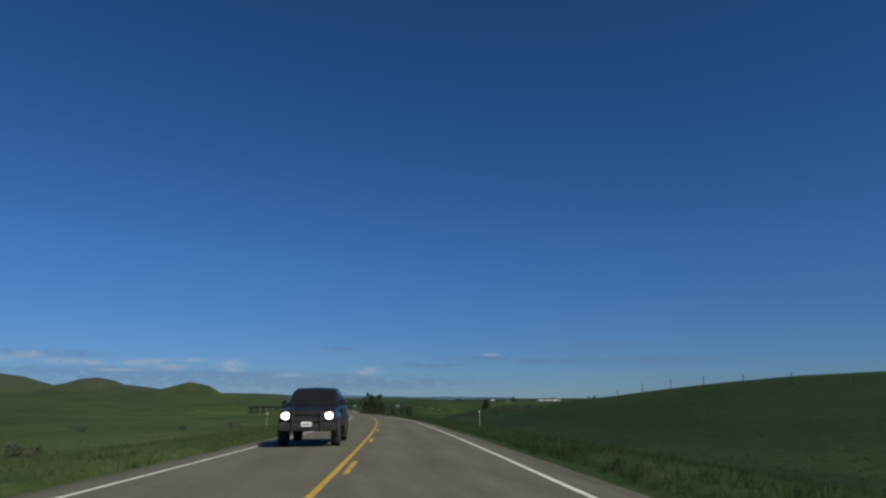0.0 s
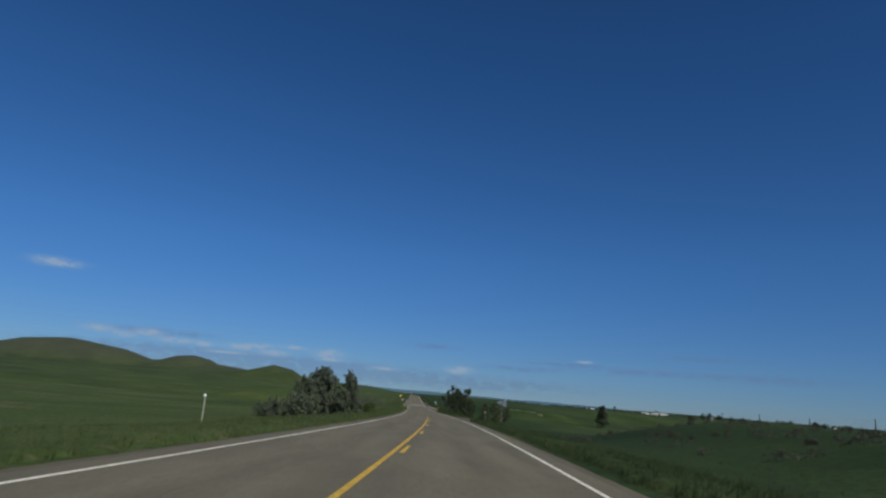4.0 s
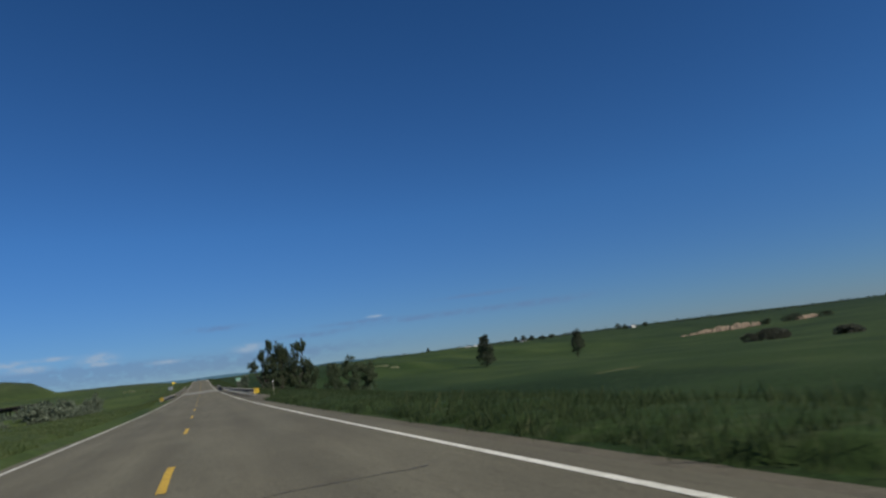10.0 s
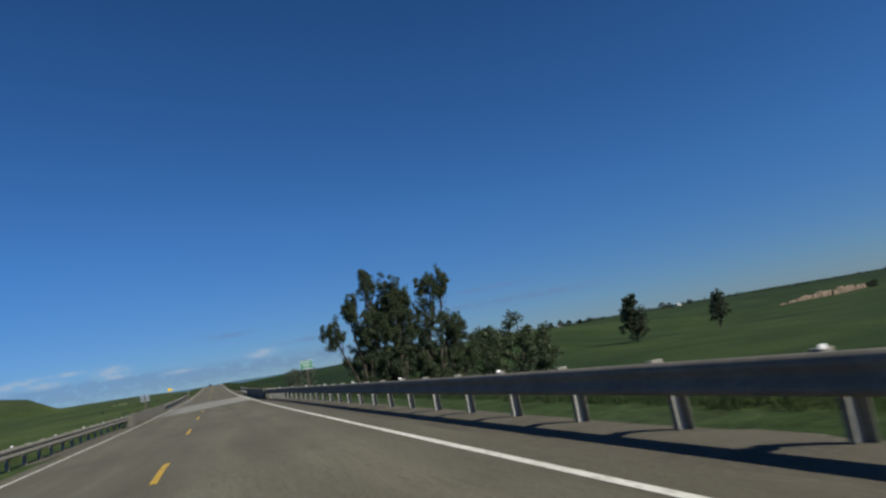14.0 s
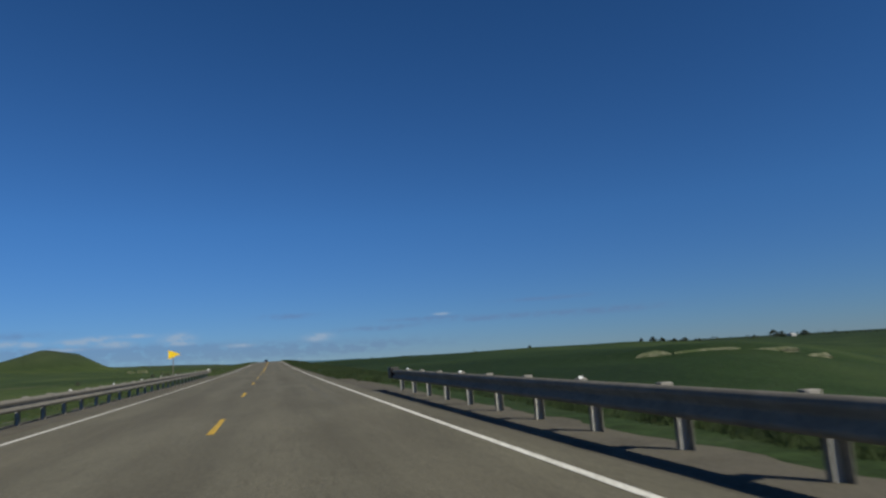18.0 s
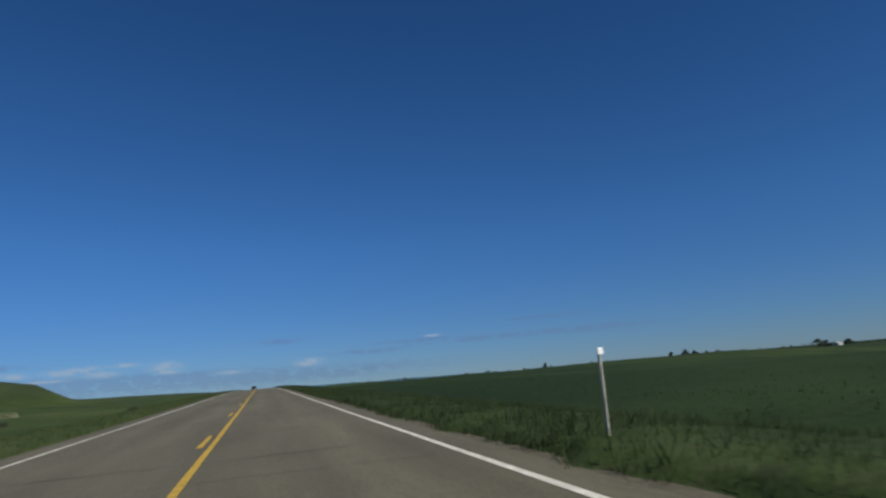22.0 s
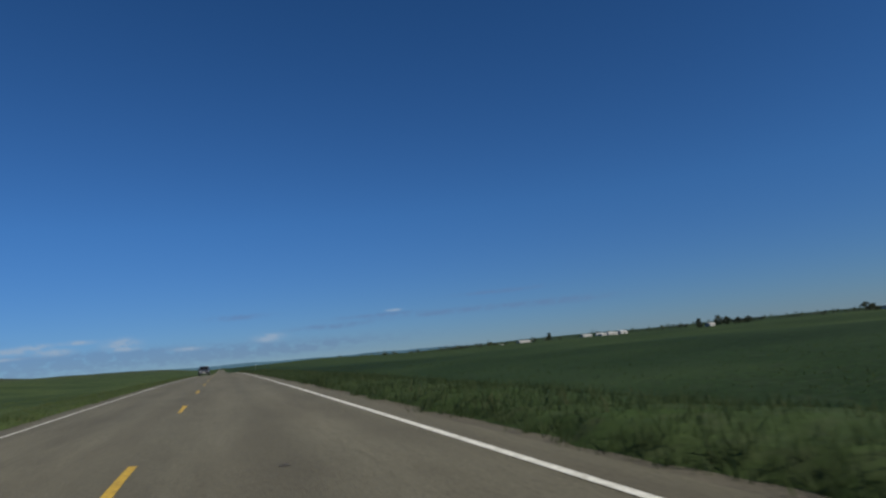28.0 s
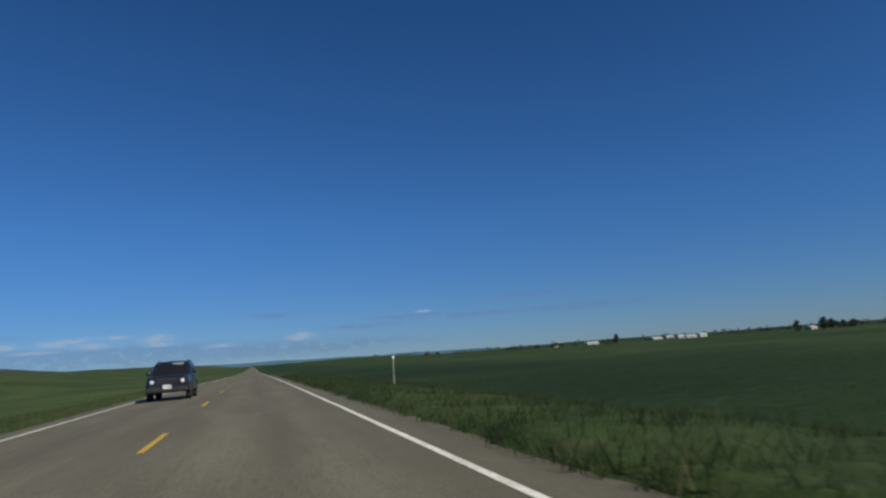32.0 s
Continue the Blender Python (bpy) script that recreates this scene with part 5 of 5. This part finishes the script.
def panel_on(parent, name, pts, mat, label="", thick=0.012, normal=None):
    """A thin panel through four corners, standing slightly proud."""
    bm = bmesh.new()
    p = [Vector(q) for q in pts]
    nrm = (p[1] - p[0]).cross(p[2] - p[0]).normalized() if normal is None else Vector(normal)
    a = [bm.verts.new(q + nrm * thick) for q in p]
    b = [bm.verts.new(q - nrm * 0.02) for q in p]
    bm.faces.new(a)
    bm.faces.new(b[::-1])
    for i in range(len(p)):
        j = (i + 1) % len(p)
        bm.faces.new((a[j], a[i], b[i], b[j]))
    bmesh.ops.recalc_face_normals(bm, faces=bm.faces)
    return part(name, bm, mat, parent, label)


def lamp_disc(parent, name, x, y, z, r, mat, label="", squash=1.0):
    bm = bmesh.new()
    bmesh.ops.create_uvsphere(bm, u_segments=16, v_segments=8, radius=1.0, matrix=Matrix.Translation((x, y, z)) @ Matrix.Diagonal((r, 0.05, r * squash, 1)))
    return part(name, bm, mat, parent, label, smooth=True)


def side_details(t, paint, w, doors, z0, z1, handle_z):
    for s in (-1, 1):
        for y0, y1 in doors:
            panel_on(t, "door", [(s * w * 1.012, y0 + 0.02, z0), (s * w * 1.012, y1 - 0.02, z0), (s * w * 1.012, y1 - 0.02, z1), (s * w * 1.012, y0 + 0.02, z1)], paint, normal=(s, 0, 0), thick=0.006)
            panel_on(t, "door_handle", [(s * w * 1.02, y1 - 0.30, handle_z), (s * w * 1.02, y1 - 0.10, handle_z), (s * w * 1.02, y1 - 0.10, handle_z + 0.035), (s * w * 1.02, y1 - 0.30, handle_z + 0.035)], TRIM, normal=(s, 0, 0), thick=0.02)


def pickup(x, y, turn):
    """A lifted dark double-cab pickup, front towards -y, with a grille guard."""
    t = thing("pickup_truck", (x, y, float(road_z(y)) + 0.006), turn, "dark grey double-cab pickup truck with lit headlights on the road", "vehicle")
    w, r = 0.95, 0.41
    part("body", loft([(-2.62, ring(0.78, 0.62, 1.02, 0.74)), (-2.5, ring(0.90, 0.56, 1.16, 0.84, 0.02)), (-2.0, ring(w, 0.56, 1.22, 0.86, 0.03)), (-1.25, ring(w, 0.58, 1.27, 0.88, 0.03)), (1.2, ring(w, 0.58, 1.27, 0.9)), (2.55, ring(w, 0.60, 1.27, 0.9)), (2.65, ring(0.92, 0.64, 1.24, 0.88))], 0.02), CAR_BLACK, t)
    part("cab", loft([(-1.35, ring(0.86, 1.2, 1.26, 0.84)), (-0.62, ring(0.86, 1.2, 1.80, 0.70, 0.02)), (-0.3, ring(0.86, 1.2, 1.88, 0.70, 0.03)), (0.75, ring(0.86, 1.2, 1.88, 0.70, 0.03)), (1.12, ring(0.86, 1.2, 1.78, 0.70, 0.02)), (1.25, ring(0.86, 1.2, 1.30, 0.84))], 0.015), CAR_BLACK, t)
    bm = bmesh.new()
    box(bm, (-0.78, 1.35, 1.0), (0.78, 2.55, 1.285))
    part("cargo_bed", bm, TRIM, t)
    panel_on(t, "windscreen", [(-0.74, -1.27, 1.32), (0.74, -1.27, 1.32), (0.64, -0.66, 1.77), (-0.64, -0.66, 1.77)], GLASS, thick=0.012)
    for s in (-1, 1):
        panel_on(t, "side_window", [(s * 0.845, -0.95, 1.33), (s * 0.845, 0.08, 1.33), (s * 0.735, 0.08, 1.78), (s * 0.735, -0.55, 1.78)], GLASS, normal=(s, 0, 0.25), thick=0.014)
        panel_on(t, "side_window", [(s * 0.845, 0.16, 1.33), (s * 0.845, 1.02, 1.33), (s * 0.735, 0.92, 1.78), (s * 0.735, 0.16, 1.78)], GLASS, normal=(s, 0, 0.25), thick=0.014)
        m = part("mirror", box(bmesh.new(), (s * 0.98 - 0.10, -0.98, 1.30), (s * 0.98 + 0.10, -0.86, 1.48), 0.03), CAR_BLACK, t)
        part("mirror_glass", box(bmesh.new(), (s * 0.98 - 0.08, -0.862, 1.32), (s * 0.98 + 0.08, -0.85, 1.46)), CHROME, m)
        lamp_disc(t, "headlight", s * 0.68, -2.60, 0.98, 0.13, LAMP_WHITE, "lit round headlight", 0.85)
        lamp_disc(t, "fog_lamp", s * 0.62, -2.66, 0.66, 0.06, LENS)
        for wy in (-1.72, 1.62):
            wheel(t, s * 0.84, wy, r, 0.28, s)
            bm = bmesh.new()
            n = 12
            for k in range(n):
                a0, a1 = math.pi * k / n, math.pi * (k + 1) / n
                q = [(s * 0.93, wy + (r + 0.10) * math.cos(a), r + (r + 0.10) * math.sin(a)) for a in (a0, a1)]
                tube(bm, q[0], q[1], 0.055, 0.055, 6)
            part("fender_flare", bm, TRIM, t, "black plastic wheel-arch flare")
    part("front_bumper", box(bmesh.new(), (-0.90, -2.74, 0.52), (0.90, -2.50, 0.76), 0.04), TRIM, t)
    part("grille", box(bmesh.new(), (-0.50, -2.66, 0.78), (0.50, -2.60, 1.06), 0.02), TRIM, t)
    for k in range(5):
        part("grille_bar", box(bmesh.new(), (-0.46, -2.675, 0.81 + k * 0.05), (0.46, -2.655, 0.825 + k * 0.05)), RIM, t)
    for px in (-0.45, 0.45):
        part("grille_guard_upright", tube(bmesh.new(), (px, -2.78, 0.50), (px * 0.95, -2.74, 1.12), 0.03, 0.03, 8), TRIM, t)
    for pz in (0.86, 1.10):
        part("grille_guard_bar", tube(bmesh.new(), (-0.62, -2.76, pz), (0.62, -2.76, pz), 0.028, 0.028, 8), TRIM, t)
    part("number_plate", box(bmesh.new(), (-0.16, -2.80, 0.66), (0.16, -2.785, 0.80), 0.004), WHITE_SHEET, t)
    part("number_plate_mark", box(bmesh.new(), (-0.12, -2.804, 0.71), (0.12, -2.80, 0.75)), TRIM, t)
    part("aerial", tube(bmesh.new(), (0.55, -0.2, 1.86), (0.58, -0.12, 2.15), 0.006, 0.003, 5), TRIM, t)
    side_details(t, CAR_BLACK, w, ((-1.15, 0.1), (0.1, 1.15)), 0.66, 1.22, 1.10)
    part("rear_bumper", box(bmesh.new(), (-0.88, 2.62, 0.56), (0.88, 2.78, 0.74), 0.03), CHROME, t)
    return t


def compact_suv(x, y, turn):
    """A boxy small dark SUV, front towards -y, with slotted grille and round lamps."""
    t = thing("compact_suv", (x, y, float(road_z(y)) + 0.006), turn, "dark blue boxy compact SUV with amber running lamps", "vehicle")
    w, r = 0.88, 0.35
    part("body", loft([(-2.18, ring(0.74, 0.42, 0.92, 0.72)), (-2.08, ring(0.84, 0.34, 1.00, 0.80, 0.01)), (-1.6, ring(w, 0.32, 1.05, 0.83, 0.03)), (-0.95, ring(w, 0.32, 1.08, 0.85, 0.03)), (2.05, ring(w, 0.34, 1.08, 0.86)), (2.18, ring(0.84, 0.40, 1.05, 0.83))], 0.025), CAR_BLUE, t)
    part("cabin", loft([(-1.05, ring(0.82, 1.0, 1.08, 0.80)), (-0.42, ring(0.82, 1.0, 1.58, 0.68, 0.02)), (-0.1, ring(0.82, 1.0, 1.65, 0.68, 0.03)), (1.7, ring(0.82, 1.0, 1.64, 0.68, 0.03)), (2.1, ring(0.82, 1.0, 1.14, 0.78))], 0.02), CAR_BLUE, t)
    panel_on(t, "windscreen", [(-0.72, -0.99, 1.13), (0.72, -0.99, 1.13), (0.62, -0.46, 1.55), (-0.62, -0.46, 1.55)], GLASS, thick=0.012)
    panel_on(t, "sunstrip", [(0.05, -0.515, 1.50), (0.5, -0.515, 1.50), (0.5, -0.475, 1.535), (0.05, -0.475, 1.535)], WHITE_SHEET, "pale strip behind the windscreen top", thick=0.016)
    for s in (-1, 1):
        for y0, y1, y2, y3 in ((-0.72, 0.25, 0.25, -0.32), (0.33, 1.12, 1.12, 0.33), (1.20, 1.85, 1.66, 1.20)):
            panel_on(t, "side_window", [(s * 0.812, y0, 1.13), (s * 0.812, y1, 1.13), (s * 0.712, y2, 1.55), (s * 0.712, y3, 1.55)], GLASS, normal=(s, 0, 0.25), thick=0.014)
        part("mirror", box(bmesh.new(), (s * 0.94 - 0.09, -0.80, 1.08), (s * 0.94 + 0.09, -0.69, 1.22), 0.03), CAR_BLUE, t)
        lamp_disc(t, "headlight", s * 0.60, -2.15, 0.80, 0.105, LENS, "round clear headlight")
        part("running_lamp", box(bmesh.new(), (s * 0.66 - 0.085, -2.17, 0.60), (s * 0.66 + 0.085, -2.11, 0.655), 0.01), LAMP_AMBER, t, "lit amber lamp")
        for wy in (-1.32, 1.32):
            wheel(t, s * 0.78, wy, r, 0.22, s)
            bm = bmesh.new()
            for k in range(12):
                q = [(s * 0.87, wy + (r + 0.07) * math.cos(a), r + (r + 0.07) * math.sin(a)) for a in (math.pi * k / 12, math.pi * (k + 1) / 12)]
                tube(bm, q[0], q[1], 0.04, 0.04, 6)
            part("wheel_arch", bm, TRIM, t, "black wheel-arch trim")
        part("roof_rail", box(bmesh.new(), (s * 0.62 - 0.02, 0.0, 1.65), (s * 0.62 + 0.02, 1.6, 1.70), 0.01), TRIM, t)
    for k in range(7):
        cx = -0.36 + k * 0.12
        part("grille_slot", box(bmesh.new(), (cx - 0.035, -2.19, 0.70), (cx + 0.035, -2.14, 0.90), 0.01), TRIM, t)
        part("slot_trim", box(bmesh.new(), (cx - 0.04, -2.195, 0.895), (cx + 0.04, -2.16, 0.915)), CHROME, t)
    part("front_bumper", box(bmesh.new(), (-0.82, -2.24, 0.36), (0.82, -2.05, 0.56), 0.04), TRIM, t)
    part("number_plate", box(bmesh.new(), (-0.16, -2.26, 0.50), (0.16, -2.245, 0.65), 0.004), WHITE_SHEET, t)
    part("number_plate_mark", box(bmesh.new(), (-0.12, -2.264, 0.555), (0.12, -2.26, 0.595)), TRIM, t)
    side_details(t, CAR_BLUE, w, ((-0.85, 0.28), (0.28, 1.18)), 0.42, 1.04, 0.95)
    return t


pickup(-1.95 + float(road_x(26.2)), 24.8, -6.0)
compact_suv(-1.9, 790.5, 0.0)

# ---- grass along the verges ----
EDGE = {1: [(-40, 4.9), (70, 4.95), (120, 4.8), (176, 4.8), (206, 4.75), (265, 4.5), (284, 4.6), (291, 5.9), (296, 6.3), (452, 6.3), (456, 5.45), (461, 5.0), (466, 4.55), (480, 4.4), (560, 4.25), (650, 4.35), (900, 4.35)],
        -1: [(-40, 4.5), (130, 4.55), (300, 4.6), (322, 4.8), (334, 6.3), (497, 6.3), (506, 4.8), (540, 4.5), (900, 4.4)]}


def lattice(a, b, size, seed):
    """Smooth random values between 0 and 1 over a plane, with bumps of a given size."""
    grid = np.random.default_rng(seed).random((64, 64))
    p, q = np.asarray(a) / size, np.asarray(b) / size
    i, j = np.floor(p).astype(int), np.floor(q).astype(int)
    s, t = p - i, q - j
    s, t = s * s * (3 - 2 * s), t * t * (3 - 2 * t)
    g = lambda x, y: grid[x % 64, y % 64]
    return (g(i, j) * (1 - s) + g(i + 1, j) * s) * (1 - t) + (g(i, j + 1) * (1 - s) + g(i + 1, j + 1) * s) * t


def grass_edge(side, y):
    """Where the gravel ends and the grass begins, from the road's middle."""
    e = np.interp(y, [p[0] for p in EDGE[side]], [p[1] for p in EDGE[side]])
    if side > 0:
        for apron in (APRON_1, APRON_2):
            inside = (y > apron[0][0]) & (y < apron[-1][0])
            e = np.where(inside, np.maximum(e, np.interp(y, [p[0] for p in apron], [p[1] for p in apron]) + 0.1), e)
    return e + 0.30 * (lattice(y, y * 0, 1.1, 5 + side) - 0.5) + 0.22 * (lattice(y, y * 0, 0.4, 9 + side) - 0.5)


def turf_height(side, u, y):
    """How high the standing grass closes over the ground."""
    d = np.abs(u) - grass_edge(side, y)
    tall = (0.24 if side > 0 else 0.20) * (1 - 0.55 * step(2.5, 9.0, d))
    rough = 0.35 + 0.45 * lattice(u, y, 1.3, 21) + 0.35 * lattice(u, y, 0.45, 22) + 0.35 * lattice(u, y, 5.0, 23) - 0.25
    return tall * rough * step(-0.02, 0.45, d) - 0.10 * step(9.0, 11.0, d) - 0.02


for side, name in ((1, "verge_turf_right"), (-1, "verge_turf_left")):
    yy = np.arange(-14, 845, 0.34)
    off = np.array([-0.04, 0.06, 0.16, 0.3, 0.48, 0.7, 0.95, 1.25, 1.6, 2.0, 2.5, 3.1, 3.8, 4.6, 5.6, 6.8, 8.2, 9.6, 11.0])
    Y, O = np.meshgrid(yy, off, indexing="ij")
    U = side * (grass_edge(side, Y) + O)
    Z = land(U, Y) + turf_height(side, U, Y)
    f = grid_faces(len(yy), len(off))
    mid = Y.reshape(-1)[f[:, 0]]
    f = f[(mid < 379) | (mid > 417)]
    me = mesh_from(name, np.stack([U + road_x(Y), Y, Z], -1).reshape(-1, 3), f if side > 0 else f[:, ::-1], TURF)
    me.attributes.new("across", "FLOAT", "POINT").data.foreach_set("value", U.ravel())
    tagged(new(name, me), "uneven standing grass closing over the road verge", "grass", kind="stuff")


def blades(side, count, y0, y1, near, far, low, high, seed, fall=1.3, each=4, wide=0.06, lean=0.4):
    """Tufts of grass blades rooted in the turf; near and far count from the grass's edge."""
    r = np.random.default_rng(seed)
    y = r.uniform(y0, y1, count)
    y = y[(y < 380) | (y > 416)]
    u = side * (grass_edge(side, y) + near + (far - near) * r.random(len(y)) ** fall)
    thick = lattice(u, y, 0.8, seed) * 0.6 + lattice(u, y, 3.5, seed + 1) * 0.7
    keep = r.random(len(y)) < 0.25 + 0.75 * thick
    y, u, thick = y[keep], u[keep], thick[keep]
    x, z = u + road_x(y), land(u, y) + np.maximum(0, turf_height(side, u, y)) * 0.8
    n, k = len(y), each
    h = (low + (high - low) * r.random((n, 1)) ** 1.6) * (0.6 + 0.6 * r.random((n, k))) * (0.6 + 0.7 * thick[:, None])
    spread = r.normal(size=(n, k, 2)) * 0.07
    px, py, pz = x[:, None] + spread[..., 0], y[:, None] + spread[..., 1], np.repeat(z[:, None], k, 1) - 0.02
    a = r.uniform(0, math.tau, (n, k))
    wx, wy = np.cos(a) * h * wide, np.sin(a) * h * wide
    tx, ty = (r.normal(size=(n, k)) * lean + 0.15) * h, r.normal(size=(n, k)) * lean * h
    v = np.stack([np.stack([px - wx, py - wy, pz], -1), np.stack([px + wx, py + wy, pz], -1), np.stack([px + tx, py + ty, pz + h], -1)], 2).reshape(-1, 3)
    return v, np.arange(len(v)).reshape(-1, 3)


def verge(name, mat, label, *args, **keys):
    v, f = blades(*args, **keys)
    return tagged(new(name, mesh_from(name, v, f, mat, smooth=False)), label, "grass", kind="stuff")


verge("verge_grass", DARK_BLADES, "deep green tall grass along the gravel shoulder", 1, 230000, -12, 835, 0.02, 6.0, 0.08, 0.26, 71, fall=1.4, wide=0.045)
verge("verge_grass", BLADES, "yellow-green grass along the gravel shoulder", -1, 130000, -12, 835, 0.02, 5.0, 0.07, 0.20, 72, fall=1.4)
verge("bank_grass", DARK_BLADES, "dense deep green grass on the road bank", 1, 110000, -12, 840, 4.0, 46.0, 0.05, 0.15, 74, fall=2.0, wide=0.14)
verge("bank_grass", BLADES, "yellow-green grass on the road bank", -1, 80000, -12, 840, 4.0, 40.0, 0.05, 0.15, 75, fall=2.0, wide=0.14)
verge("dry_grass", DRY_BLADES, "pale dry grass stems mixed into the verge", 1, 5000, -12, 830, 0.1, 13.0, 0.14, 0.36, 73, fall=1.5, wide=0.02)
verge("dry_grass", DRY_BLADES, "pale dry grass stems mixed into the pasture", -1, 6000, -12, 830, 0.1, 13.0, 0.14, 0.34, 76, fall=1.3, wide=0.02)

# pale dry patches and wandering cattle tracks in the meadows


def dry_patch(u, y, wide, deep, seed):
    """A thin uneven sheet of paler grass lying on the ground."""
    r = random.Random(seed)
    n, m = 22, 5
    v = [(u + float(road_x(y)), y, float(land(u, y)) + 0.05)]
    f = []
    for j in range(1, m + 1):
        for k in range(n):
            a = k * math.tau / n
            q = j / m * (1 + 0.28 * math.sin(a * 3 + seed) + 0.2 * math.sin(a * 5 + seed * 2) + r.uniform(-0.1, 0.1))
            uu, yy = u + wide * q * math.cos(a), y + deep * q * math.sin(a)
            v.append((uu + float(road_x(yy)), yy, float(land(uu, yy)) + (0.05 if j < m else -0.12)))
    for k in range(n):
        f.append((0, 1 + k, 1 + (k + 1) % n))
    for j in range(m - 1):
        for k in range(n):
            p, q = 1 + j * n + k, 1 + j * n + (k + 1) % n
            f.append((p, p + n, q + n, q))
    ob = new("dry_grass_patch", mesh_from("dry_grass_patch", v, f, PALE_GRASS))
    return tagged(ob, "paler dry grass patch in the green meadow", "grass", kind="structure")


for i, (u, y, wide, deep) in enumerate(((-17, 62, 3.0, 1.6), (-21, 66, 2.2, 1.3), (-14.5, 60, 1.6, 1.0), (-24, 96, 4.0, 2.2), (-38, 150, 7, 4), (-30, 140, 5, 2.4), 
                                         (80, 352, 6, 2), (-34, 300, 6, 3), (-60, 520, 7, 4), (-42, 560, 6, 3), (-30, 640, 5, 3), (-80, 228, 9, 4), (-95, 300, 10, 5), (-62, 205, 6, 3), (-112, 400, 12, 6), (-72, 262, 7, 4), (-24, 176, 5, 1.6))):
    dry_patch(u, y, wide, deep, 400 + i)
